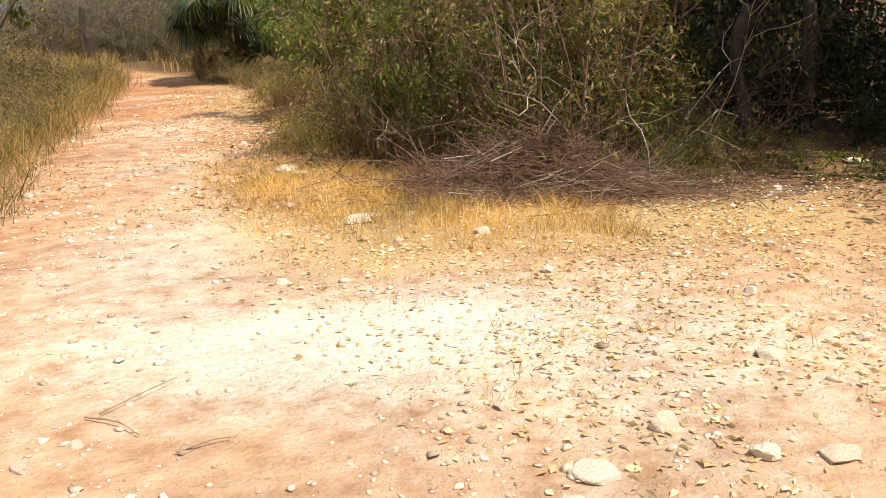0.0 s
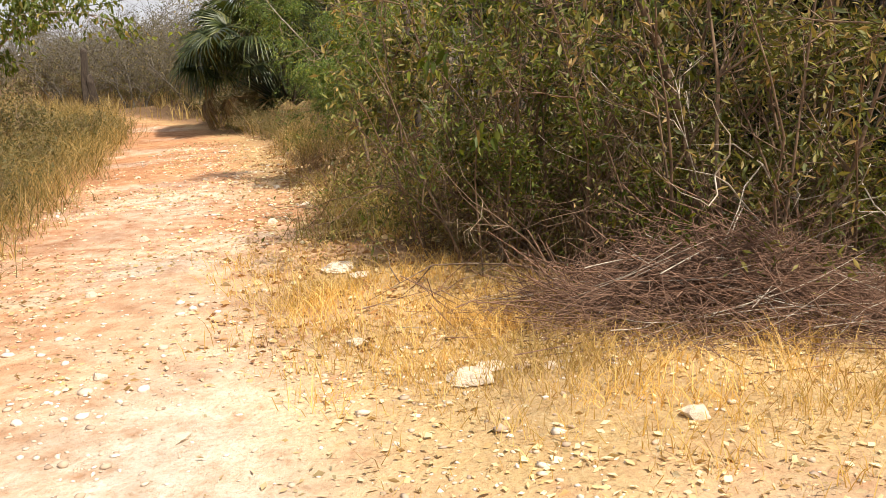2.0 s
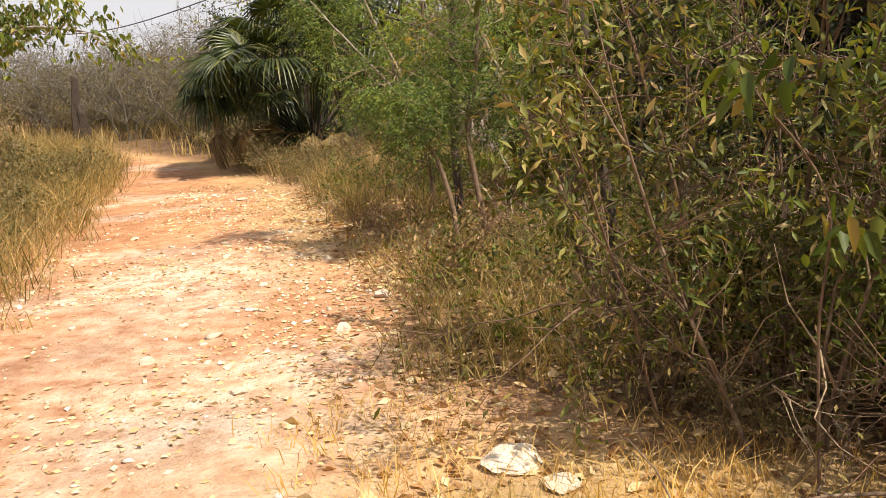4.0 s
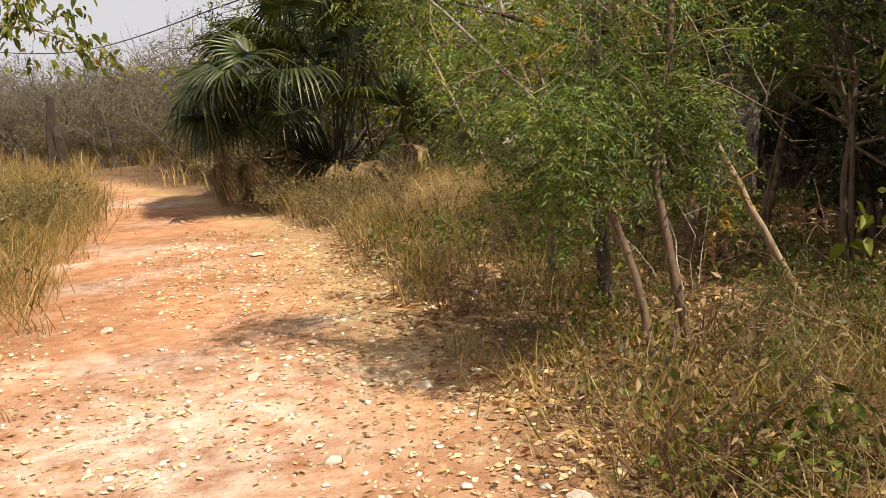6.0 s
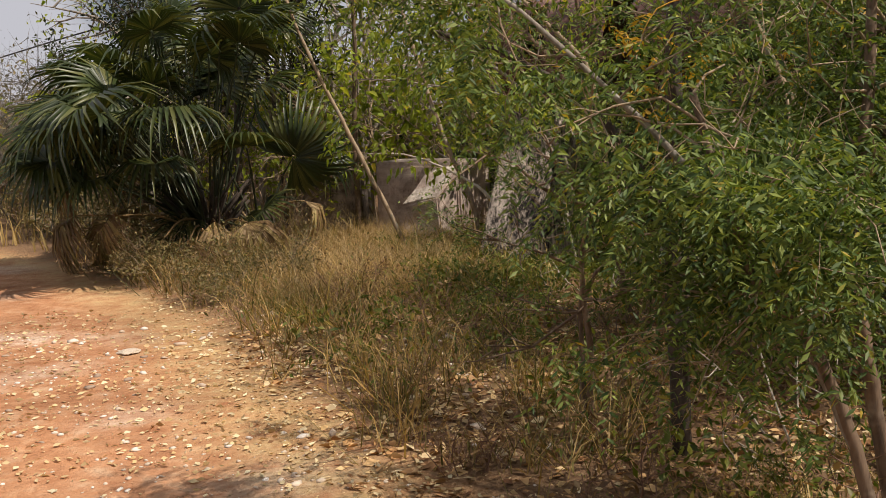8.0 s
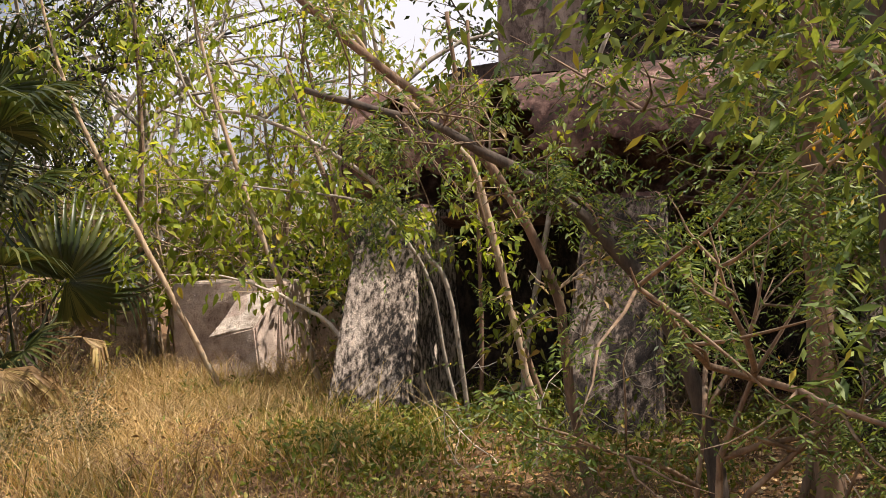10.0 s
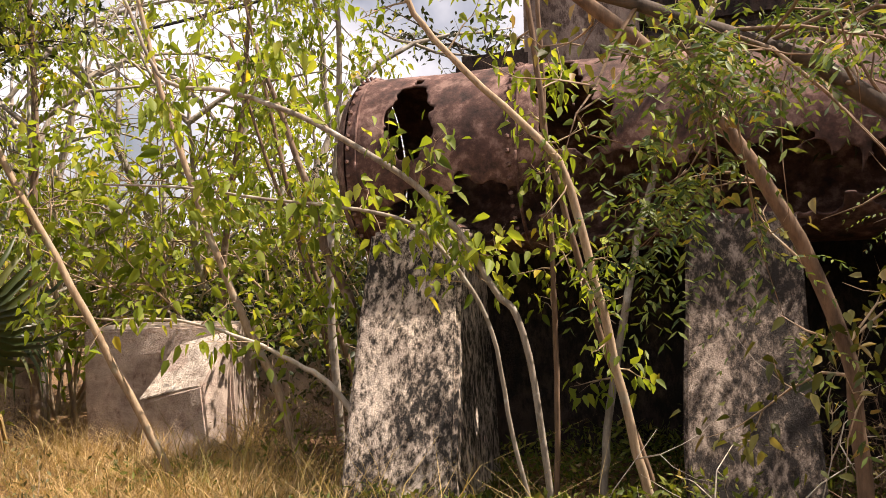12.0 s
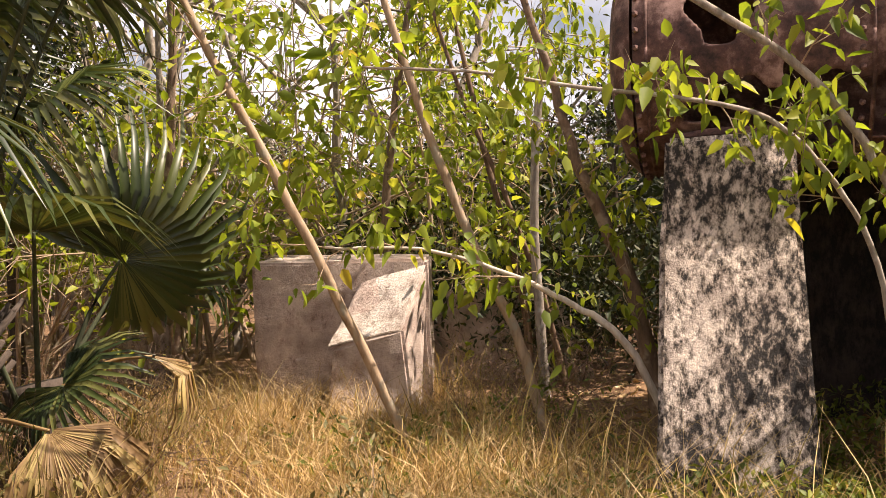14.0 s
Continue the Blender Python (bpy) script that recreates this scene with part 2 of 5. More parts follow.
def concrete_mat(name, base, dark, pale, cover, streak=False, grain=15):
    """Old concrete with lichen blotches and stains."""
    m, nt, ns, ln, p = nodes_of(name)
    n1 = noise_node(nt, grain, 9, 0.75, stretch=(1, 1, 0.5))
    n2 = noise_node(nt, 5, 4, 0.6)
    n3 = noise_node(nt, 45, 5, 0.7)
    r1 = ramp(ns, [(cover - 0.06, dark), (cover, base), (cover + 0.1, pale)])
    big = noise_node(nt, 1.9, 3, 0.6)
    off, tot = ns.new("ShaderNodeMath"), ns.new("ShaderNodeMath")
    off.operation, tot.operation = "MULTIPLY_ADD", "ADD"
    ln.new(big.outputs[0], off.inputs[0])
    off.inputs[1].default_value, off.inputs[2].default_value = 0.46, -0.23
    ln.new(n1.outputs[0], tot.inputs[0])
    ln.new(off.outputs[0], tot.inputs[1])
    ln.new(tot.outputs[0], r1.inputs[0])
    tone = ramp(ns, [(0.35, (0.55, 0.5, 0.46)), (0.62, (1.1, 1.06, 1.0))])
    ln.new(n2.outputs[0], tone.inputs[0])
    c = mix(nt, r1.outputs[0], tone.outputs[0], 0.9, "MULTIPLY")
    if streak:
        n4 = noise_node(nt, 9, 4, stretch=(1, 1, 0.05))
        r4 = ramp(ns, [(0.42, (0.5, 0.44, 0.38)), (0.6, (1.1, 1.05, 0.98))])
        ln.new(n4.outputs[0], r4.inputs[0])
        c = mix(nt, c, r4.outputs[0], 0.4, "MULTIPLY")
    ln.new(c, p.inputs["Base Color"])
    p.inputs["Roughness"].default_value = 0.93
    h = ns.new("ShaderNodeMath")
    h.operation = "ADD"
    ln.new(n1.outputs[0], h.inputs[0])
    ln.new(n3.outputs[0], h.inputs[1])
    bump(nt, p, h.outputs[0], 0.8, 0.02)
    return m


def rust_mat():
    m, nt, ns, ln, p = nodes_of("rusted_iron")
    n1, n2 = noise_node(nt, 7, 8, 0.7), noise_node(nt, 2.2, 4)
    r = ramp(ns, [(0.34, (0.03, 0.016, 0.013)), (0.5, (0.125, 0.063, 0.050)), (0.66, (0.38, 0.25, 0.21))])
    ln.new(n1.outputs[0], r.inputs[0])
    t = ramp(ns, [(0.35, (0.5, 0.45, 0.42)), (0.65, (1.15, 1.1, 1.08))])
    ln.new(n2.outputs[0], t.inputs[0])
    ln.new(mix(nt, r.outputs[0], t.outputs[0], 1.0, "MULTIPLY"), p.inputs["Base Color"])
    p.inputs["Roughness"].default_value = 0.82
    p.inputs["Metallic"].default_value = 0.15
    bump(nt, p, n1.outputs[0], 0.6, 0.012)
    return m


M["stone"], M["gravel"], M["earth"], M["rust"] = stone_mat(), gravel_mat(), ground_mat(), rust_mat()
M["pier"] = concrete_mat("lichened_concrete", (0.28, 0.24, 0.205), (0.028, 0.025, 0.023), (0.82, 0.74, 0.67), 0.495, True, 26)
# stains plus the shade on these two piers, both put into the colour
M["pier_dark"] = concrete_mat("stained_shaded_concrete", (0.15, 0.12, 0.10), (0.035, 0.028, 0.024), (0.46, 0.39, 0.34), 0.52, True, 16)
M["masonry_pale"] = concrete_mat("weathered_masonry", (0.24, 0.20, 0.18), (0.11, 0.085, 0.075), (0.34, 0.29, 0.26), 0.47, True)
M["block"] = concrete_mat("plastered_concrete", (0.43, 0.335, 0.29), (0.27, 0.20, 0.165), (0.54, 0.45, 0.39), 0.40)
M["break"] = concrete_mat("broken_concrete", (0.52, 0.46, 0.40), (0.34, 0.28, 0.23), (0.64, 0.58, 0.52), 0.42)
# near black, so the shade behind and under the boiler is in the colour
M["masonry"] = concrete_mat("shade_black_masonry", (0.035, 0.025, 0.021), (0.014, 0.010, 0.009), (0.07, 0.05, 0.042), 0.5, True)


# ---- mesh helpers: arrays of triangles ----
def link(name, V, T, mat, parent=None, label="", smooth=False, attrs=None):
    V, T = np.asarray(V, np.float32), np.asarray(T, np.int32)
    me = bpy.data.meshes.new(name)
    me.vertices.add(len(V))
    me.vertices.foreach_set("co", V.ravel())
    me.loops.add(T.size)
    me.loops.foreach_set("vertex_index", T.ravel())
    me.polygons.add(len(T))
    me.polygons.foreach_set("loop_start", np.arange(len(T), dtype=np.int32) * T.shape[1])
    if smooth:
        me.polygons.foreach_set("use_smooth", np.ones(len(T), bool))
    me.update(calc_edges=True)
    for k, v in (attrs or {}).items():
        me.attributes.new(k, "FLOAT", "POINT").data.foreach_set("value", np.asarray(v, np.float32))
    me.materials.append(mat)
    ob = new(name, me)
    if parent:
        ob.parent = parent
    if label:
        tagged(ob, label)
    return ob


def part(name, bm, mat, parent, label="", smooth=False):
    me = bpy.data.meshes.new(name)
    bmesh.ops.recalc_face_normals(bm, faces=bm.faces)
    bm.to_mesh(me)
    bm.free()
    if smooth:
        me.polygons.foreach_set("use_smooth", np.ones(len(me.polygons), bool))
    me.materials.append(mat)
    ob = new(name, me)
    if parent:
        ob.parent = parent
    if label:
        tagged(ob, label)
    return ob


def thing(name, x, y, z, label, category, group="", kind=""):
    e = new(name)
    e.location = (x, y, z)
    e.empty_display_size = 0.1
    return tagged(e, label, category, group, kind)


class Soup:
    """Gathers triangles of many small shapes into one mesh."""
    def __init__(self):
        self.v, self.t, self.n = [], [], 0

    def add(self, V, T):
        V = np.asarray(V, float).reshape(-1, 3)
        self.v.append(V)
        self.t.append(np.asarray(T, int).reshape(-1, 3) + self.n)
        self.n += len(V)

    def link(self, name, mat, parent=None, label="", smooth=False):
        return link(name, np.concatenate(self.v), np.concatenate(self.t), mat, parent, label, smooth)


def unit(a):
    a = np.asarray(a, float)
    return a / np.maximum(np.linalg.norm(a, axis=-1, keepdims=True), 1e-9)


def smooth_line(pts, n):
    """A rounded line of n points through the given ones."""
    P = np.asarray(pts, float)
    P = np.vstack([2 * P[0] - P[1], P, 2 * P[-1] - P[-2]])
    out = []
    for u in np.linspace(0, len(P) - 3 - 1e-6, n):
        i = int(u)
        f = u - i
        a, b, c, d = P[i:i + 4]
        out.append(0.5 * (2 * b + (c - a) * f + (2 * a - 5 * b + 4 * c - d) * f * f + (3 * b - a - 3 * c + d) * f ** 3))
    return np.array(out)


def tube(soup, pts, radii, k=5):
    P = np.asarray(pts, float)
    n = len(P)
    r = np.interp(np.linspace(0, 1, n), np.linspace(0, 1, len(radii)), radii)
    d = unit(np.gradient(P, axis=0))
    ref = np.where(np.abs(d[:, 2:3]) > 0.9, np.array([[1.0, 0, 0]]), np.array([[0, 0, 1.0]]))
    u = unit(np.cross(d, ref))
    w = np.cross(d, u)
    a = np.linspace(0, 2 * np.pi, k, endpoint=False)
    V = P[:, None] + r[:, None, None] * (np.cos(a)[None, :, None] * u[:, None] + np.sin(a)[None, :, None] * w[:, None])
    i, j = np.meshgrid(np.arange(n - 1), np.arange(k), indexing="ij")
    j2 = (j + 1) % k
    q = np.stack([i * k + j, i * k + j2, (i + 1) * k + j2, (i + 1) * k + j], -1).reshape(-1, 4)
    T = np.vstack([q[:, [0, 1, 2]], q[:, [0, 2, 3]]])
    cap = np.array([[(n - 1) * k, (n - 1) * k + m, (n - 1) * k + m + 1] for m in range(1, k - 1)])
    soup.add(V, np.vstack([T, cap]))


def leaves(soup, P, D, L, W, rng, fold=0.25, broad=False):
    """One folded leaf at every point: along D, L long, W wide."""
    P, D = np.asarray(P, float), unit(D)
    n = len(P)
    L = np.broadcast_to(L, n)[:, None]
    W = np.broadcast_to(W, n)[:, None]
    S = unit(np.cross(D, unit(rng.normal(size=(n, 3)) + np.array([0, 0, 1.2]))))
    N = np.cross(S, D)
    f = fold * W * N
    if broad:
        droop = -0.18 * L * np.array([[0, 0, 1.0]])
        V = np.stack([P, P + 0.25 * L * D + 0.5 * W * S + f, P + 0.6 * L * D + 0.42 * W * S + f + 0.3 * droop, P + L * D + droop,
                      P + 0.6 * L * D - 0.42 * W * S + f + 0.3 * droop, P + 0.25 * L * D - 0.5 * W * S + f], 1)
        T = np.array([[0, 1, 2], [0, 2, 3], [0, 3, 4], [0, 4, 5]])
        k = 6
    else:
        V = np.stack([P, P + 0.45 * L * D + 0.5 * W * S + f, P + L * D, P + 0.45 * L * D - 0.5 * W * S + f], 1)
        T = np.array([[0, 1, 2], [0, 2, 3]])
        k = 4
    soup.add(V.reshape(-1, 3), (T[None] + (np.arange(n) * k)[:, None, None]).reshape(-1, 3))


def pinnate(soup, P, D, L, rng, pairs=8, size=0.028, droop=0.5):
    """Feathery compound leaves: pairs of small leaflets along a drooping midrib."""
    P, D = np.asarray(P, float), unit(D)
    n = len(P)
    side = unit(np.cross(D, unit(rng.normal(size=(n, 3)) * 0.3 + np.array([0, 0, 1.0]))))
    at, way = [], []
    for i in range(pairs):
        u = (i + 1) / pairs
        q = P + D * (L * u)[:, None] + np.array([0, 0, -1.0]) * (droop * L * u * u)[:, None]
        for s in (-1, 1):
            at.append(q)
            way.append(unit(side * s + 0.45 * D + np.array([0, 0, -0.25 - 0.5 * rng.random()]) + 0.15 * rng.normal(size=(n, 3))))
    at, way = np.concatenate(at), np.concatenate(way)
    sz = size * rng.uniform(0.75, 1.25, len(at))
    leaves(soup, at, way, sz, sz * 0.28, rng, 0.15)


def blades(soup, P, H, W, rng, lean=0.35, away=None):
    """Grass blades, bent, tapering to a point."""
    P = np.asarray(P, float)
    n = len(P)
    a = rng.uniform(0, 2 * np.pi, n)
    d = np.stack([np.cos(a), np.sin(a), np.zeros(n)], 1)
    if away is not None:
        d = unit(d * 0.6 + away)
    b = rng.uniform(0, 2 * np.pi, n)
    s = np.stack([np.cos(b), np.sin(b), np.zeros(n)], 1) * np.broadcast_to(W, n)[:, None] * 0.5
    H = np.broadcast_to(H, n)[:, None]
    bend = (lean * rng.uniform(0.2, 1.8, n))[:, None] * H
    z = np.array([[0, 0, 1.0]])
    m = P + z * H * 0.55 + d * bend * 0.35
    t = P + z * H * rng.uniform(0.75, 1.0, n)[:, None] + d * bend
    V = np.stack([P - s, P + s, m - 0.75 * s, m + 0.75 * s, t], 1)
    T = np.array([[0, 1, 3], [0, 3, 2], [2, 3, 4]])
    soup.add(V.reshape(-1, 3), (T[None] + (np.arange(n) * 5)[:, None, None]).reshape(-1, 3))


def grow(rng, soup, p, d, L, r, level, ends, kids=(3, 5), wander=0.35, up=0.15, k=5, n=5, shrink=0.62, bare=0.3):
    """A branch with its side branches; ends gathers (place, direction) where leaves sit."""
    p, d = np.array(p, float), unit(d)
    pts = [p]
    for _ in range(n):
        d = unit(d + wander * rng.normal(size=3) / math.sqrt(n) + np.array([0, 0, up / n]))
        pts.append(pts[-1] + d * L / n)
    pts = np.array(pts)
    tube(soup, pts, [r, r * 0.62, r * 0.14], k)
    if level == 0:
        for u in np.linspace(0.25, 1, 5):
            i = min(int(u * n), n)
            ends.append((pts[i], d))
        return
    for _ in range(rng.integers(kids[0], kids[1] + 1)):
        u = rng.uniform(bare, 1)
        i = min(int(u * n), n)
        nd = unit(d + 0.95 * rng.normal(size=3) * np.array([1, 1, 0.7]))
        grow(rng, soup, pts[i], nd, L * shrink * rng.uniform(0.7, 1.2), r * 0.5, level - 1, ends, kids, wander, up, max(3, k - 1), max(3, n - 1), shrink)
    ends.append((pts[-1], d))


def spread(ends, m, rng, around=0.05):
    P = np.repeat(np.array([e[0] for e in ends]), m, 0)
    D = np.repeat(np.array([e[1] for e in ends]), m, 0)
    return P + rng.normal(size=P.shape) * around, unit(D * 0.5 + rng.normal(size=D.shape) + np.array([0, 0, -0.35]))


# ---- ground ----
LEFT_EDGE = [(-3.2, -3), (-3.3, 5), (-3.5, 7), (-4.3, 10), (-5.0, 13), (-5.8, 16.5), (-6.95, 21.5), (-9.2, 27), (-13, 33), (-22, 42)]
RIGHT_EDGE = [(5, -3), (4, 4.5), (-0.4, 5.6), (-1.9, 7.5), (-2.0, 10.4), (-2.3, 12.5), (-2.85, 14.5), (-3.7, 17.9), (-5.4, 22), (-9.0, 27.6), (-13, 31), (-22, 39)]


def left_of(y):
    return np.interp(y, [p[1] for p in LEFT_EDGE], [p[0] for p in LEFT_EDGE])


def right_of(y):
    return np.interp(y, [p[1] for p in RIGHT_EDGE], [p[0] for p in RIGHT_EDGE])


def waves(x, y, f, seed):
    """Cheap smooth unevenness, about -1 to 1."""
    g = np.random.default_rng(seed)
    z = np.zeros_like(np.asarray(x, float))
    for _ in range(6):
        a, ph, s = g.uniform(0, 6.28), g.uniform(0, 6.28), f * g.uniform(0.6, 1.7)
        z = z + np.sin((np.cos(a) * x + np.sin(a) * y) * s + ph)
    return z / 3.5


def sstep(a, b, x):
    t = np.clip((x - a) / (b - a), 0, 1)
    return t * t * (3 - 2 * t)


def ground_z(x, y):
    x, y = np.asarray(x, float), np.asarray(y, float)
    l, r = left_of(y), right_of(y)
    verge = sstep(0.0, 0.8, l - x) + sstep(0.0, 1.0, x - r) * sstep(5, 9, y)
    far = sstep(45, 160, np.hypot(x + 10, y - 20))
    return 0.013 * waves(x, y, 1.4, 3) + 0.006 * waves(x, y, 5, 4) * waves(x, y, 1.1, 41) + 0.06 * verge * (0.6 + 0.4 * waves(x, y, 0.8, 5)) + far * (1.5 + 1.5 * waves(x, y, 0.03, 8))


def axis_steps(lo, hi, step, far):
    mid = np.arange(lo, hi, step)
    out, s, v = [], step, hi
    while v < far:
        out.append(v)
        s *= 1.18
        v += s
    low, s, v = [], step, lo - step
    while v > -far:
        low.append(v)
        s *= 1.18
        v -= s
    return np.array(low[::-1] + list(mid) + out)


gx, gy = axis_steps(-7.5, 4.5, 0.06, 420), axis_steps(0.5, 24, 0.07, 420)
X, Y = np.meshgrid(gx, gy)
x, y = X.ravel(), Y.ravel()
z = ground_z(x, y) + 0.004 * waves(x, y, 23, 6) * waves(x, y, 3, 61)
l, r = left_of(y), right_of(y)
wob = 0.25 * waves(x, y, 2.2, 11)
on = sstep(-0.25, 0.25, x - l + wob) * sstep(-0.3, 0.3, r - x + wob)
a_red = np.clip(sstep(7.0, 12.5, y + wob * 4) + 0.5 * sstep(-2.2, -3.0, x) + 0.8 * sstep(1.8, 3.8, x + 2 * wob) * sstep(3.8, 6.4, y + 2 * wob) , 0, 1)
blot = 0.5 + 0.5 * waves(x, y, 1.9, 21)
a_white = np.clip((np.exp(-((x + 0.55) / 1.1) ** 2 - ((y - 4.1) / 0.62) ** 2) * 1.6 + 0.55 * np.exp(-((x + 1.6) / 0.9) ** 2 - ((y - 5.9) / 1.5) ** 2)
                   + 0.5 * np.exp(-((x - 0.9) / 1.1) ** 2 - ((y - 3.6) / 1.2) ** 2) + 0.4 * np.exp(-((x + 3.6) / 1.0) ** 2 - ((y - 12.0) / 1.6) ** 2) + 0.35 * np.exp(-((x + 2.9) / 0.8) ** 2 - ((y - 9.2) / 1.2) ** 2)) * (0.45 + 0.75 * blot), 0, 1)
a_white = np.clip(a_white + on * sstep(6.5, 8.5, y) * 0.32 * sstep(0.0, 0.9, 0.4 * waves(x, y, 1.3, 77) + 0.7 * waves(x, y, 4.1, 78)), 0, 1)
a_gold = np.clip(sstep(-2.2, -0.6, x + 0.35 * (y - 7) + wob) * sstep(4.6, 5.8, y + wob) * sstep(9.4, 8.2, y) * sstep(3.4, 2.2, x), 0, 1) * 0.85
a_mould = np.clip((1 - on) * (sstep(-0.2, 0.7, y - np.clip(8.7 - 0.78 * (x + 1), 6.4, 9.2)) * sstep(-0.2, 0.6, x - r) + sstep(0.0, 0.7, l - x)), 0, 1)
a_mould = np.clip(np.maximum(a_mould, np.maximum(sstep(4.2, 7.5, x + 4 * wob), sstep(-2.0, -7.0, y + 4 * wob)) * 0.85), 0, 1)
a_gold = np.clip(a_gold + 0.6 * (1 - sstep(0.0, 0.8, np.abs(x - r))) * sstep(11, 14, y), 0, 1)
ny, nx = X.shape
i, j = np.meshgrid(np.arange(ny - 1), np.arange(nx - 1), indexing="ij")
Q = np.stack([i * nx + j, i * nx + j + 1, (i + 1) * nx + j + 1, (i + 1) * nx + j], -1).reshape(-1, 4)
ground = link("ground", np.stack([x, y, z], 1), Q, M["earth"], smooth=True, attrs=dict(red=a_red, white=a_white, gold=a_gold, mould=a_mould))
tagged(ground, "sandy reddish earth trail with leaf mould beside it", "ground", kind="structure")


def on_ground(x, y, sink=0.0):
    return np.stack([x, y, ground_z(x, y) - sink], -1)


# ---- the old boiler on its piers ----
AX = np.array([0.63, -0.776, 0.0])       # along the boiler
OUT = np.array([-0.776, -0.63, 0.0])     # from the boiler towards the trail
PIER = np.array([-0.30, 19.88, 0.0])     # middle of the first pier's upper front edge


def place(a, o, z):
    return PIER + AX * a + OUT * o + np.array([0, 0, z])


def rough_block(corners_low, corners_high, cut=5, jag=0.008, seed=0, chip=0.02):
    """A hexahedron between two quads, its faces divided and its edges worn."""
    bm = bmesh.new()
    lo, hi = [bm.verts.new(c) for c in corners_low], [bm.verts.new(c) for c in corners_high]
    bm.faces.new(lo[::-1])
    bm.faces.new(hi)
    for a in range(4):
        b = (a + 1) % 4
        bm.faces.new((lo[a], lo[b], hi[b], hi[a]))
    bmesh.ops.bevel(bm, geom=bm.edges[:], offset=chip, segments=2, affect="EDGES")
    bmesh.ops.subdivide_edges(bm, edges=[e for e in bm.edges if e.calc_length() > 0.15], cuts=cut, use_grid_fill=True)
    for v in bm.verts:
        v.co += Vector(noise.noise_vector(v.co * 6 + Vector((seed, 0, 0)))) * jag + Vector(noise.noise_vector(v.co * 1.7 + Vector((0, seed, 0)))) * jag * 1.6
    return bm


def pier(a, seed, label, mat):
    p = thing("pier", *(PIER + AX * a), label, "pier", "piers under the boiler")
    w, h, b, d = 0.31, 1.70, 0.72, 0.55
    def q(s, o, z):
        return tuple(AX * s + OUT * o + np.array([0, 0, z]))
    low = [q(-w - 0.04, b, -0.1), q(w + 0.06, b, -0.1), q(w + 0.06, -d, -0.1), q(-w - 0.04, -d, -0.1)]
    top = [q(-w, 0, h), q(w, 0, h), q(w, -d, h), q(-w, -d, h)]
    part("shaft", rough_block(low, top, 6, 0.012, seed, 0.025), M[mat], p, smooth=False)
    low = [q(-w + 0.02, -0.03, h + 0.004), q(w - 0.02, -0.03, h + 0.004), q(w - 0.02, -d + 0.03, h + 0.004), q(-w + 0.02, -d + 0.03, h + 0.004)]
    top = [q(-w + 0.05, -0.07, h + 0.035), q(w - 0.06, -0.06, h + 0.045), q(w - 0.05, -d + 0.06, h + 0.03), q(-w + 0.05, -d + 0.06, h + 0.04)]
    part("mortar_bed", rough_block(low, top, 5, 0.012, seed + 2, 0.008), M["rust"], p, "crumbling reddish mortar")
    return p


pier(0.0, 1, "tapered concrete pier blotched with pale lichen, under the boiler", "pier")
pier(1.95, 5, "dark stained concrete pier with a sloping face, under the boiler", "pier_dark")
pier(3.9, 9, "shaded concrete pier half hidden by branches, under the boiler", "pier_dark")


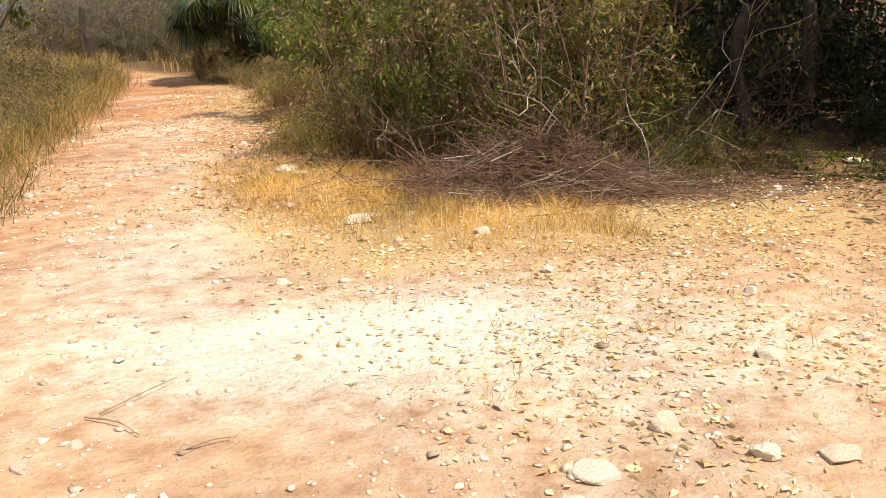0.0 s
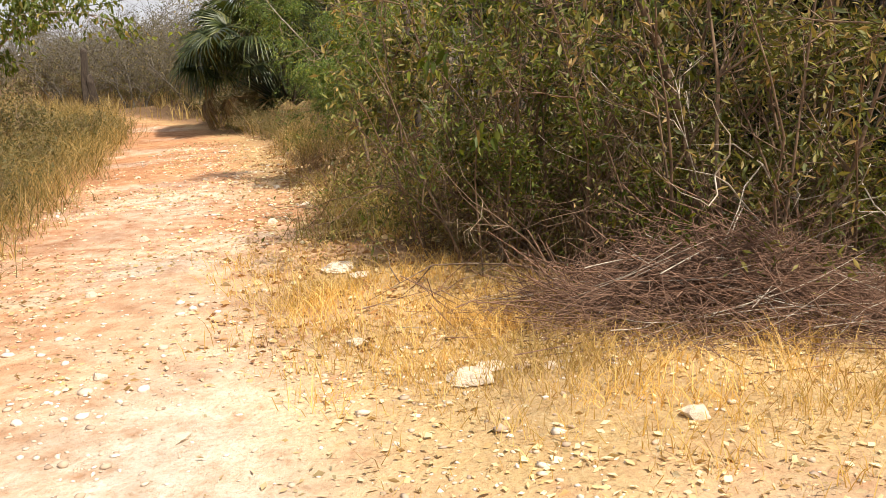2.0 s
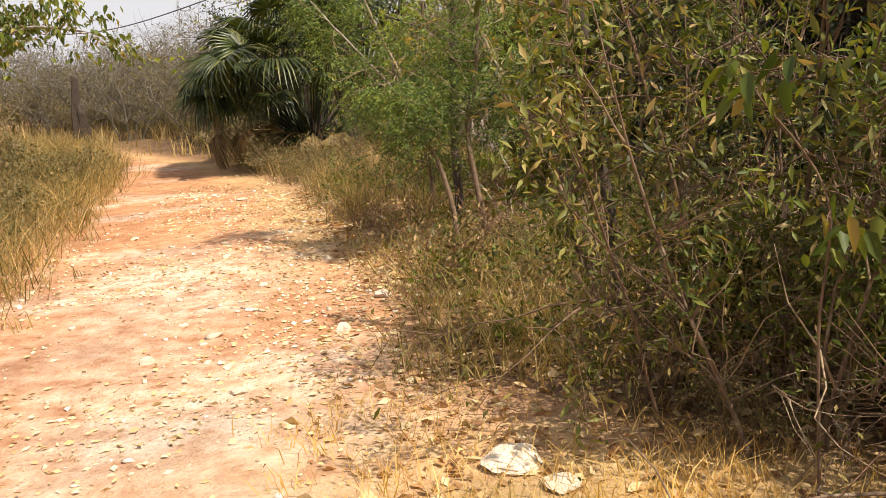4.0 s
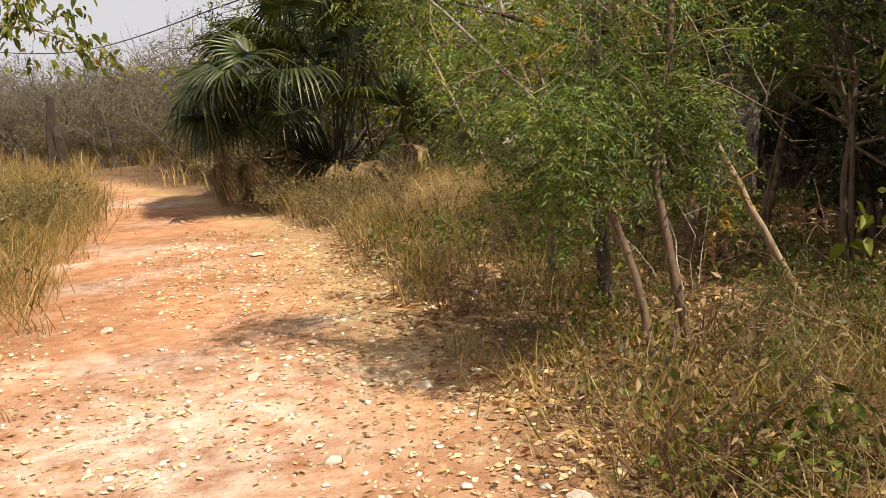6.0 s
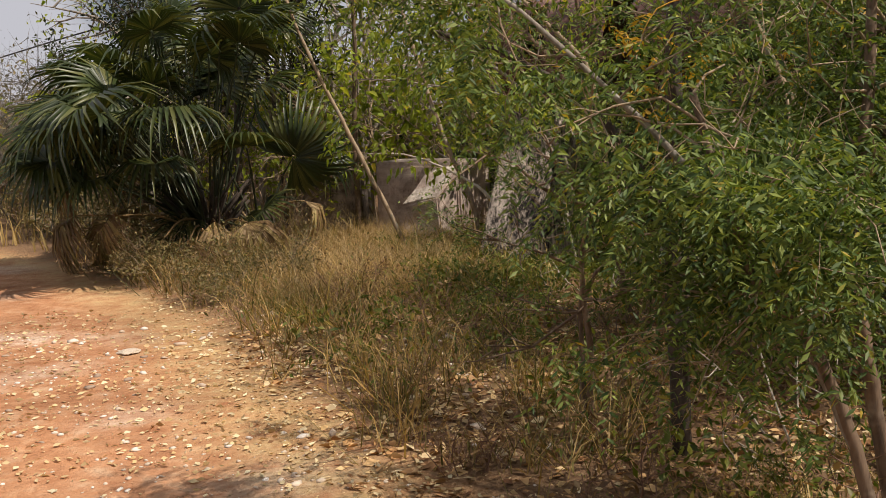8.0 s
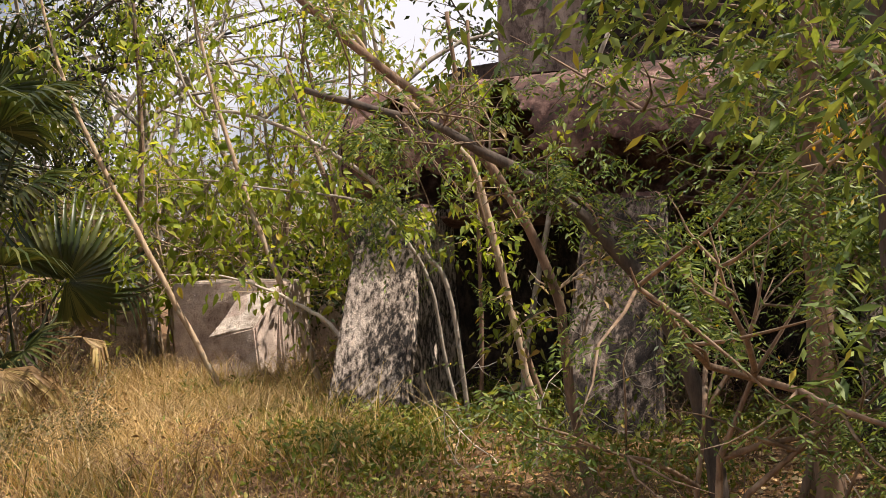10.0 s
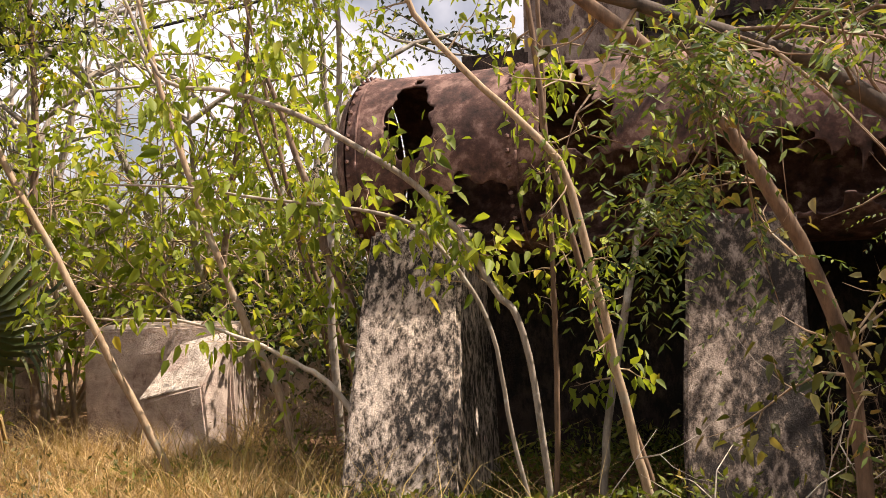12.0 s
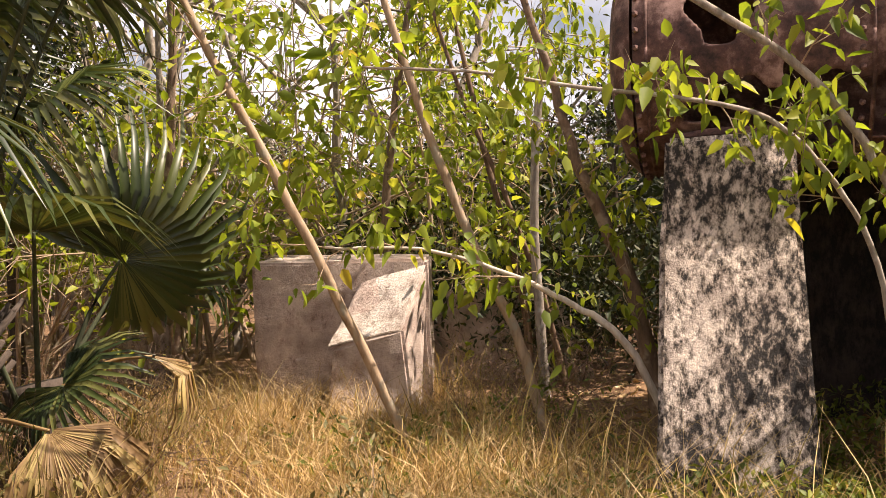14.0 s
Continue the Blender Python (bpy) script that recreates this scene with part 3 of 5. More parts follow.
def boiler():
    R, Z, O, S0, S1 = 0.63, 2.16, -0.60, -0.46, 6.4
    b = thing("boiler", *place(S0, O, 1.3), "rusted riveted iron boiler with holes eaten through, on concrete piers", "boiler")
    c0 = np.array(b.location)
    # shell, with holes eaten through the plates
    bm = bmesh.new()
    nu, nv = 300, 150
    g = np.random.default_rng(5)
    grid = []
    for i in range(nu + 1):
        row = []
        for j in range(nv):
            t = 2 * math.pi * j / nv
            s = S0 + (S1 - S0) * i / nu
            dent = 1 + 0.012 * noise.noise(Vector((s * 2, math.cos(t) * 2, math.sin(t) * 2)))
            row.append(bm.verts.new(place(s, O + R * dent * math.cos(t), Z + R * dent * math.sin(t)) - c0))
        grid.append(row)
    # the wide holes below the middle are cut to blacken the shaded underside
    holes = [(-0.02, 0.42, 0.15, 0.62), (0.93, 0.55, 0.13, 0.75), (1.12, 0.1, 0.16, 0.5), (0.35, 6.28 - 0.66, 0.60, 0.42), (1.2, 6.28 - 0.55, 0.55, 0.55), (2.1, 6.28 - 0.5, 0.58, 0.52), (3.1, 6.28 - 0.5, 0.6, 0.5), (3.0, 0.8, 0.25, 0.3), (4.2, 0.9, 0.2, 0.25), (0.95, 1.2, 0.05, 0.08), (0.9, 0.35, 0.05, 0.07), (1.75, 1.25, 0.05, 0.07)]
    for i in range(nu):
        for j in range(nv):
            s, t = S0 + (S1 - S0) * (i + 0.5) / nu, 2 * math.pi * (j + 0.5) / nv
            if any(((s - hs) / ws) ** 2 + ((t - ht) / wt) ** 2 < 0.75 + 0.8 * noise.noise(Vector((s * 8, t * 6, 1))) + 0.35 * noise.noise(Vector((s * 25, t * 20, 4))) for hs, ht, ws, wt in holes):
                continue
            j2 = (j + 1) % nv
            bm.faces.new((grid[i][j], grid[i][j2], grid[i + 1][j2], grid[i + 1][j]))
    rim = [v for v in bm.verts if v.link_faces and v.is_boundary]
    bmesh.ops.delete(bm, geom=[v for v in bm.verts if not v.link_faces], context="VERTS")
    for _ in range(5):
        bmesh.ops.smooth_vert(bm, verts=[v for v in rim if v.is_valid], factor=0.5, use_axis_x=True, use_axis_y=True, use_axis_z=True)
    shell = part("shell", bm, M["rust"], b, smooth=True)
    th = shell.modifiers.new("thick", "SOLIDIFY")
    th.thickness = 0.014
    # dished ends
    for s, sg in ((S0, -1), (S1, 1)):
        bm = bmesh.new()
        rings = []
        for k in range(8):
            f = 1 - k / 8
            rings.append([bm.verts.new(place(s + sg * 0.16 * math.sqrt(max(0, 1 - f * f)), O + R * f * math.cos(t), Z + R * f * math.sin(t)) - c0)
                          for t in np.linspace(0, 2 * math.pi, 40, endpoint=False)])
        for a, c in zip(rings, rings[1:]):
            for m in range(40):
                bm.faces.new((a[m], a[(m + 1) % 40], c[(m + 1) % 40], c[m]))
        bm.faces.new(rings[-1])
        part("end_plate", bm, M["rust"], b, smooth=True)
    # riveted seams
    bm = bmesh.new()
    bmesh.ops.create_icosphere(bm, subdivisions=1, radius=0.017)
    rivet = bpy.data.meshes.new("rivet")
    bm.to_mesh(rivet)
    bm.free()
    rivet.materials.append(M["rust"])
    for s in (S0 + 0.03, 0.62, 1.75, 2.9, 4.05):
        soup = Soup()
        t = np.linspace(0, 2 * np.pi, 49)
        tube(soup, [place(s + 0.05, O + (R + 0.002) * math.cos(q), Z + (R + 0.002) * math.sin(q)) - c0 for q in t], [0.012, 0.012], 4)
        seam = soup.link("seam", M["rust"], b)
        for q in np.linspace(0, 2 * math.pi, 46, endpoint=False):
            o = new("rivet", rivet)
            o.parent = seam
            o.location = place(s, O + (R + 0.012) * math.cos(q), Z + (R + 0.012) * math.sin(q)) - c0
    return b


boiler()


def masonry_wall():
    """The furnace wall behind the boiler, coloured near black for the shade there."""
    w = thing("furnace_wall", *place(3.2, -1.75, 0), "tall sooty masonry wall behind the rusted boiler", "wall")
    c0 = np.array(w.location)
    low = [place(-0.2, -1.3, -0.1) - c0, place(7.2, -1.3, -0.1) - c0, place(7.2, -2.0, -0.1) - c0, place(-0.2, -2.0, -0.1) - c0]
    high = [place(-0.05, -1.3, 3.1) - c0, place(7.2, -1.3, 3.2) - c0, place(7.2, -2.0, 3.2) - c0, place(-0.05, -2.0, 3.1) - c0]
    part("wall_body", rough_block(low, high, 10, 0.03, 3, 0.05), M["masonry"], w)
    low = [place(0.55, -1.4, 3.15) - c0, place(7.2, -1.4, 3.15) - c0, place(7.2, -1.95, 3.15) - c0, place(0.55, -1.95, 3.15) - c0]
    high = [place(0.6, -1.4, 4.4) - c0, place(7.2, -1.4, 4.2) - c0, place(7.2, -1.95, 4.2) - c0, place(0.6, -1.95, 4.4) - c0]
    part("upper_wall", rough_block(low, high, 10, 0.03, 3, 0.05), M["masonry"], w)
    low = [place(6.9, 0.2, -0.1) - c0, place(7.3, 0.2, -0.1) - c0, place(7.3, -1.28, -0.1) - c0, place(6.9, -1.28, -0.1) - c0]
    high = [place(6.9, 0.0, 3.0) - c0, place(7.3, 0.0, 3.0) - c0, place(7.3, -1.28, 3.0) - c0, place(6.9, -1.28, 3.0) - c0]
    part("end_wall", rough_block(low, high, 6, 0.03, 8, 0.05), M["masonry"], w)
    low = [place(0.50, -1.27, 2.9) - c0, place(1.35, -1.27, 2.9) - c0, place(1.35, -1.39, 2.9) - c0, place(0.50, -1.39, 2.9) - c0]
    high = [place(0.50, -1.27, 4.6) - c0, place(1.35, -1.27, 4.5) - c0, place(1.35, -1.39, 4.5) - c0, place(0.50, -1.39, 4.6) - c0]
    part("pilaster", rough_block(low, high, 5, 0.015, 4, 0.03), M["masonry_pale"], w)


masonry_wall()


def concrete_block(name, c, w, d, h, turn, label, corner, mat="block"):
    """A foundation block; corner: how much of its near upper edge has broken off."""
    b = thing(name, *c, label, "concrete block", "old foundation blocks")
    b.rotation_euler = (0, 0, radians(turn))
    s = [(-w / 2, 0, -0.1), (w / 2, 0, -0.1), (w / 2, d, -0.1), (-w / 2, d, -0.1)]
    t = [(-w / 2, 0, h), (w / 2, 0, h - 0.02), (w / 2, d, h - 0.04), (-w / 2, d, h)]
    part("body", rough_block(s, t, 5, 0.010, w * 7, 0.02), M[mat], b)
    if corner:
        low = [(-0.06, -0.34, -0.1), (0.42, -0.34, -0.1), (0.46, -0.003, -0.1), (-0.04, -0.003, -0.1)]
        top = [(-0.04, -0.30, 0.56), (0.38, -0.30, 0.66), (0.52, -0.003, 1.09), (0.12, -0.003, 0.98)]
        part("buttress", rough_block(low, top, 5, 0.012, 3, 0.015), M["block"], b)
        up = Vector((-0.35, -0.35, 0.4)).normalized()
        lo2 = [tuple(Vector(c) + up * 0.006) for c in top]
        hi2 = [tuple(Vector(c) * 0.985 + Vector((0.003, -0.002, 0.008)) + up * 0.022) for c in top]
        part("broken_face", rough_block(lo2, hi2, 6, 0.012, 5, 0.004), M["break"], b, "pale freshly broken concrete")
    return b


concrete_block("foundation_block", (-1.14, 22.45, 0), 1.05, 0.95, 1.16, -34, "pinkish grey concrete block with a broken pale corner", 0.62).scale = (1.13, 1.13, 0.93)
concrete_block("foundation_block", (-2.15, 24.3, 0), 0.85, 0.6, 0.95, -22, "low weathered concrete block beside a small palm", 0.0, "masonry_pale")


def curved_footing():
    f = thing("curved_footing", 0.40, 22.75, 0, "low curved concrete footing grown over with weeds", "concrete block")
    bm = bmesh.new()
    n, w = 18, 0.5
    rows = []
    for i in range(n + 1):
        t = math.pi * i / n
        rows.append([bm.verts.new((0.75 * math.cos(t) * k, o, 0.95 * math.sin(t) * k - 0.08)) for k, o in ((1, 0), (1, w), (0.12, w), (0.12, 0))])
    for a, b in zip(rows, rows[1:]):
        for m in range(4):
            bm.faces.new((a[m], a[(m + 1) % 4], b[(m + 1) % 4], b[m]))
    bm.faces.new(rows[0])
    bm.faces.new(rows[-1][::-1])
    for v in bm.verts:
        v.co += Vector(noise.noise_vector(v.co * 5)) * 0.02
    part("arch", bm, M["block"], f)
    f.rotation_euler = (0, 0, radians(-38))


curved_footing()


# ---- palms ----
def fan_leaf(rng, size, dead=False, spread_deg=150, droop=0.35):
    """One fan: folded segments round a hub; local +x away from the stalk."""
    s = Soup()
    n = 36
    for a in np.radians(np.linspace(-spread_deg, spread_deg, n)):
        L = size * (0.72 + 0.28 * math.cos(a * 0.6)) * rng.uniform(0.9, 1.05)
        w = size * 0.031
        d = np.array([math.cos(a), math.sin(a), 0.0])
        sd = np.array([-math.sin(a), math.cos(a), 0.0])
        us = (0.04, 0.5, 0.8, 1.0)
        ws = (0.25, 1.1, 0.62, 0.04)
        V = []
        kick = rng.uniform(0.6, 1.5)
        for u, q in zip(us, ws):
            c = d * L * u + np.array([0, 0, 1.0]) * (0.10 * size * math.sin(min(u, 0.6) * 2) - (droop * kick + (0.5 if dead else 0)) * L * max(0, u - 0.45) ** 2 * 1.8)
            V += [c - sd * w * q + np.array([0, 0, 0.35 * w * q]), c - np.array([0, 0, 0.35 * w * q]), c + sd * w * q + np.array([0, 0, 0.35 * w * q])]
        T = []
        for k in range(3):
            b = 3 * k
            for m in range(2):
                T += [[b + m, b + m + 1, b + m + 4], [b + m, b + m + 4, b + m + 3]]
        s.add(V, T)
    return np.concatenate(s.v), np.concatenate(s.t)


def palm(name, x, y, label, fans, trunk_h, seed, stubs=True):
    """fans: rows of (compass, rise, stalk, size, dead) and, for some, the blade's roll."""
    rng = np.random.default_rng(seed)
    p = thing(name, x, y, float(ground_z(x, y)), label, "palm tree", "palms by the trail")
    s = Soup()
    tube(s, smooth_line([(0, 0, -0.1), (0.03, 0.02, trunk_h * 0.5), (0.0, 0.05, trunk_h)], 9), [0.17, 0.14, 0.16], 12)
    s.link("trunk", M["bark_dark"], p, smooth=True)
    if stubs:
        for i in range(26):
            s = Soup()
            a, z0 = rng.uniform(0, 6.28), rng.uniform(0.1, trunk_h)
            d = np.array([math.cos(a), math.sin(a), 0.9])
            tube(s, [d * 0.1 + (0, 0, z0 - 0.1), d * 0.3 + (0, 0, z0), d * rng.uniform(0.4, 0.6) + (0, 0, z0 + 0.05)], [0.035, 0.015], 4)
            s.link("leaf_base", M["bark_dark"], p)
    for compass, rise, stalk, size, dead, *roll in fans:
        a, e = math.radians(compass), math.radians(rise)
        d = np.array([math.cos(e) * math.cos(a), math.cos(e) * math.sin(a), math.sin(e)])
        start = np.array([0.12 * math.cos(a), 0.12 * math.sin(a), trunk_h * rng.uniform(0.5, 1.1) - 0.05])
        sag = -0.10 * stalk if rise > 10 else -0.2 * stalk
        hub = start + d * stalk + np.array([0, 0, sag])
        s = Soup()
        tube(s, smooth_line([start, start + d * stalk * 0.55 + (0, 0, 0.02), hub], 8), [0.017, 0.008], 5)
        st = s.link("stalk", M["palm_dead"] if dead else M["palm_stalk"], p, "dry brown leaf stalk" if dead else "")
        V, T = fan_leaf(rng, size, dead, rng.uniform(32, 62) if dead else rng.uniform(105, 150), rng.uniform(0.9, 1.6) if dead else rng.uniform(0.55, 1.1))
        # the blade continues the stalk, tipped down with age
        fwd = unit(hub - (start + d * stalk * 0.55) + np.array([0, 0, -0.45 if not dead else -0.8]) * stalk * 0.5)
        side = unit(np.cross([0, 0, 1.0], fwd) + 0.35 * rng.normal(size=3))
        up = unit(np.cross(fwd, side))
        side = np.cross(up, fwd)
        if roll:
            c, q = math.cos(radians(roll[0])), math.sin(radians(roll[0]))
            side, up = side * c + up * q, up * c - side * q
        V = V[:, :1] * fwd + V[:, 1:2] * side + V[:, 2:3] * up + hub
        link("fan", V, T, M["palm_dead"] if dead else M["palm_green"], st, "tattered dry tan fan" if dead else "")
    return p


rngp = np.random.default_rng(77)
FANS = [(rngp.uniform(0, 360), rngp.uniform(58, 88), rngp.uniform(1.9, 2.9), rngp.uniform(0.58, 0.72), False) for _ in range(18)]
FANS += [(a, rngp.uniform(35, 58), rngp.uniform(1.5, 2.0), rngp.uniform(0.55, 0.68), False) for a in range(110, 262, 13)]
FANS += [(184, 40, 2.0, 0.70, False), (205, 48, 2.1, 0.7, False), (172, 50, 2.0, 0.7, False), (222, 34, 1.7, 0.66, False), (196, 30, 1.6, 0.62, False)]
FANS += [(248, 38, 2.6, 0.78, False), (236, 46, 2.4, 0.75, False), (263, 44, 2.4, 0.72, False), (226, 40, 2.3, 0.74, False), (214, 30, 2.0, 0.7, False)]
FANS += [(205, 22, 1.5, 0.58, True), (188, 14, 1.35, 0.55, True), (228, 20, 1.3, 0.5, True), (260, 10, 0.9, 0.5, True), (170, 8, 1.1, 0.5, True), (180, 28, 1.5, 0.55, True), (215, 4, 0.9, 0.5, True), (150, 15, 1.0, 0.5, True), (240, -10, 0.7, 0.45, True), (200, -15, 0.7, 0.45, True)]
FANS += [(rngp.uniform(130, 235), rngp.uniform(48, 82), rngp.uniform(1.5, 2.4), rngp.uniform(0.6, 0.72), False) for _ in range(7)]
FANS += [(a, rngp.uniform(-30, 18), rngp.uniform(0.6, 1.2), rngp.uniform(0.45, 0.55), True) for a in range(150, 310, 16)]
palm("palm", -3.75, 22.0, "bushy fan palm with many long stalks and dry lower fans", FANS, 0.5, 1)
palm("palm", -3.15, 22.0, "young fan palm with a broad open fan and dry skirts",
     [(345, 66, 0.8, 0.85, False, 62), (275, 35, 0.4, 0.5, False, 25), (20, 50, 1.0, 0.66, False, 40), (262, 62, 1.3, 0.66, False), (335, 22, 0.5, 0.42, True), (200, 20, 0.8, 0.55, False), (215, 65, 1.3, 0.6, False), (310, 10, 0.35, 0.4, True), (180, 40, 1.0, 0.6, False)], 0.5, 4, False)


# ---- trees and shrubs ----
def clumped(ends, above, rng):
    """Keeps the ends that fall into clumps, so that the crown has gaps."""
    o = Vector(rng.uniform(-50, 50, 3))
    return [e for e in ends if noise.noise(Vector(e[0]) * 2.6 + o) > above] or ends


def woody(name, rng, label, cat, group, stems, leaf, leaf_mat, bark, level=2, m=5, size=0.05, wide=0.35, around=0.06, kids=(3, 5), up=0.15, wander=0.35, shrink=0.62, style="plain", keep=1.0, bare=0.3, floor=0.0, clump=None):
    """A plant built at the origin. stems: rows of (base x, base y, direction, length, radius)."""
    p = thing(name, 0, 0, 0, label, cat, group)
    ends = []
    for bx, by, d, L, r in stems:
        wood = Soup()
        grow(rng, wood, (bx, by, -0.08), d, L, r, level, ends, kids, wander, up, 6, 6, shrink, bare)
        wood.link("stem" if len(stems) > 1 else "trunk", M[bark], p, smooth=True)
    if leaf:
        ends = [e for e in ends if e[0][2] > floor]
        if clump is not None:
            ends = clumped(ends, clump, rng)
        if keep < 1:
            ends = [e for e in ends if rng.random() < keep]
        P, D = spread(ends, m, rng, around)
        s = Soup()
        if style == "pinnate":
            pinnate(s, P, D * np.array([1, 1, 0.4]), rng.uniform(0.11, 0.22, len(P)), rng, 9, size)
        else:
            L = size * rng.uniform(0.6, 1.3, len(P))
            leaves(s, P, D, L, L * wide, rng, 0.25, style == "broad")
        s.link("crown" if cat == "tree" else "foliage", M[leaf_mat], p)
    return p


def fan_stems(rng, n, h, r, lean=0.35, foot=0.15):
    out = []
    for _ in range(n):
        a = rng.uniform(0, 6.28)
        out.append((foot * math.cos(a) * rng.random(), foot * math.sin(a) * rng.random(), (lean * math.cos(a), lean * math.sin(a), 1.0), h * rng.uniform(0.7, 1.1), r * rng.uniform(0.7, 1.2)))
    return out


def at(x, y, turn=0.0, s=1.0, sz=None):
    return Matrix.Translation((x, y, float(ground_z(x, y)))) @ Matrix.Rotation(turn, 4, "Z") @ Matrix.Diagonal((s, s, sz or s, 1))


def plant_all(variants, spots, rng, smin=0.85, smax=1.15):
    """The variants themselves take the first spots, copies the rest."""
    used = set()
    for i, (x, y, *s) in enumerate(spots):
        k = i % len(variants)
        m = at(x, y, rng.uniform(0, 6.28), (s[0] if s else 1.0) * rng.uniform(smin, smax))
        if k in used:
            copy_thing(variants[k], m)
        else:
            variants[k].matrix_basis = m
            used.add(k)
            variants[k]["first"] = 1
    for v in variants:
        del v["first"]


rs = np.random.default_rng(101)
THICK = [woody("shrub", rs, "open olive-green shrub with narrow hanging leaves", "shrub", "roadside thicket", fan_stems(rs, 6, 1.2, 0.012, 0.35, 0.3), True, lm, "bark_brown", 2, 4, 0.075, 0.28, 0.07, (4, 5), shrink=0.62, clump=-0.08) for lm in ("leaf_olive", "leaf_olive", "leaf_mid", "leaf_olive", "leaf_grey")]
thick_spots = [(-0.8, 9.0, 0.45), (-0.6, 9.5, 0.6), (-0.2, 8.9, 0.6), (0.0, 9.6, 0.9), (0.35, 8.5, 0.7), (0.9, 8.1, 0.75), (1.4, 7.9, 0.7), (1.9, 7.6, 0.7), (-0.35, 10.4, 0.45), (0.6, 9.4, 1.0), (1.8, 8.6, 0.8),
               (2.5, 7.6, 0.4), (3.0, 7.5, 0.35), (0.4, 11.0, 0.75), (1.1, 10.3, 1.1), (0.1, 8.3, 0.45), (1.0, 7.5, 0.4), (1.7, 7.2, 0.45), (2.2, 7.0, 0.35), (-0.55, 8.6, 0.4), (2.4, 8.2, 0.6), (0.8, 8.7, 0.9), (1.5, 9.0, 1.0), (1.5, 9.6, 1.3), (0.0, 11.4, 0.6)]
plant_all(THICK, thick_spots, rs)
TWIGGY = [woody("bare_shrub", rs, "tangled half-bare shrub of thin brown twigs", "shrub", "dry shrubs in the thicket", fan_stems(rs, 6, 1.4, 0.010, 0.5, 0.3), True, "leaf_olive", "bark_brown", 2, 1, 0.05, 0.35, 0.05, (3, 5), wander=0.6, shrink=0.66, keep=0.6) for _ in range(2)]
plant_all(TWIGGY, [(0.2, 8.2, 0.8), (1.2, 7.7, 0.9), (2.0, 7.7, 1.0), (2.7, 8.2, 0.9), (-0.4, 8.9, 0.8), (0.0, 8.6, 0.9), (0.9, 7.9, 1.0), (-0.1, 9.2, 1.1), (1.7, 7.9, 1.1), (2.4, 9.2, 1.3), (0.7, 8.9, 1.2), (1.6, 8.8, 1.3), (-0.75, 21.2, 0.55), (-0.45, 20.9, 0.45), (-0.2, 21.3, 0.6), (0.9, 17.5, 0.75), (1.35, 17.8, 0.85), (0.65, 17.0, 0.55), (-0.45, 21.9, 0.5), (0.3, 25.0, 1.2), (1.4, 24.4, 1.2)], rs)

# tall thin stems that make the thicket a wall, and bleached bare stems crossing it
TALL = [woody("thicket_sapling", rs, "tall thin-stemmed sapling with narrow hanging olive leaves", "shrub", "tall stems of the thicket", fan_stems(rs, 5, 2.3, 0.013, 0.22, 0.3), True, lm, bk, 2, 3, 0.065, 0.28, 0.06, (6, 8), up=0.1, wander=0.3, shrink=0.27, bare=0.12, keep=min(1, kp * 1.6), clump=-0.02) for lm, bk, kp in (("leaf_olive", "bark_brown", 0.6), ("leaf_mid", "bark_worn", 0.6), ("leaf_olive", "bark_brown", 0.3), ("leaf_mid", "bark_brown", 0.55), ("leaf_olive", "bark_worn", 0.5))]
plant_all(TALL, [(-0.75, 8.9, 0.8), (-0.35, 8.6, 0.95), (0.1, 8.2, 1.0), (0.55, 7.8, 0.95), (1.0, 7.6, 1.0), (1.5, 7.5, 0.95), (-0.7, 9.7, 0.95), (-0.2, 9.3, 1.1), (0.4, 8.9, 1.1), (0.9, 8.5, 1.1), (1.5, 8.2, 1.05),
                 (-0.6, 10.3, 0.7), (0.1, 10.0, 1.0), (0.8, 9.5, 1.2), (1.5, 9.1, 1.2), (1.0, 10.3, 1.2)], rs, 0.9, 1.15)
SNAG = [woody("bare_bush", rs, "bleached crooked bare stems tangled in the thicket", "shrub", "bare stems of the thicket", fan_stems(rs, 5, 1.5, 0.009, 0.8, 0.4), False, "leaf_olive", bk, 1, 1, 0.05, kids=(3, 4), wander=0.7, up=-0.15, shrink=0.55) for bk in ("bark_tan", "bark_worn", "twig_pale")]
plant_all(SNAG, [(-0.2, 8.9, 0.8), (0.6, 8.2, 0.8), (1.3, 7.8, 0.9), (2.4, 8.2, 0.7), (0.9, 8.3, 1.0), (1.5, 8.1, 1.2), (-0.6, 9.1, 0.9), (0.1, 8.1, 1.1), (1.9, 7.9, 1.0), (-0.7, 12.2, 0.6), (-0.3, 13.0, 0.8), (-0.9, 14.0, 0.7), (-1.6, 16.4, 0.55), (-1.9, 18.0, 0.5), (-0.6, 17.4, 0.7)], rs)

WEED = [woody("dry_weed", rs, "dry reddish-brown weed with a few curled leaves", "weed", "dry weeds at the edge of the wood", fan_stems(rs, 6, 0.42, 0.004, 0.45, 0.12), True, lm, "twig_red", 1, 2, 0.032, 0.4, 0.03, (3, 5), wander=0.5, shrink=0.5, keep=0.45) for lm in ("leaf_dry", "leaf_mid", "leaf_dry")]
weed_spots = []
for k in range(55):
    wy = rs.uniform(9.4, 20.5)
    weed_spots.append((float(right_of(wy)) + rs.uniform(0.35, 2.3), wy, rs.uniform(0.6, 1.25)))
plant_all(WEED, weed_spots, rs)

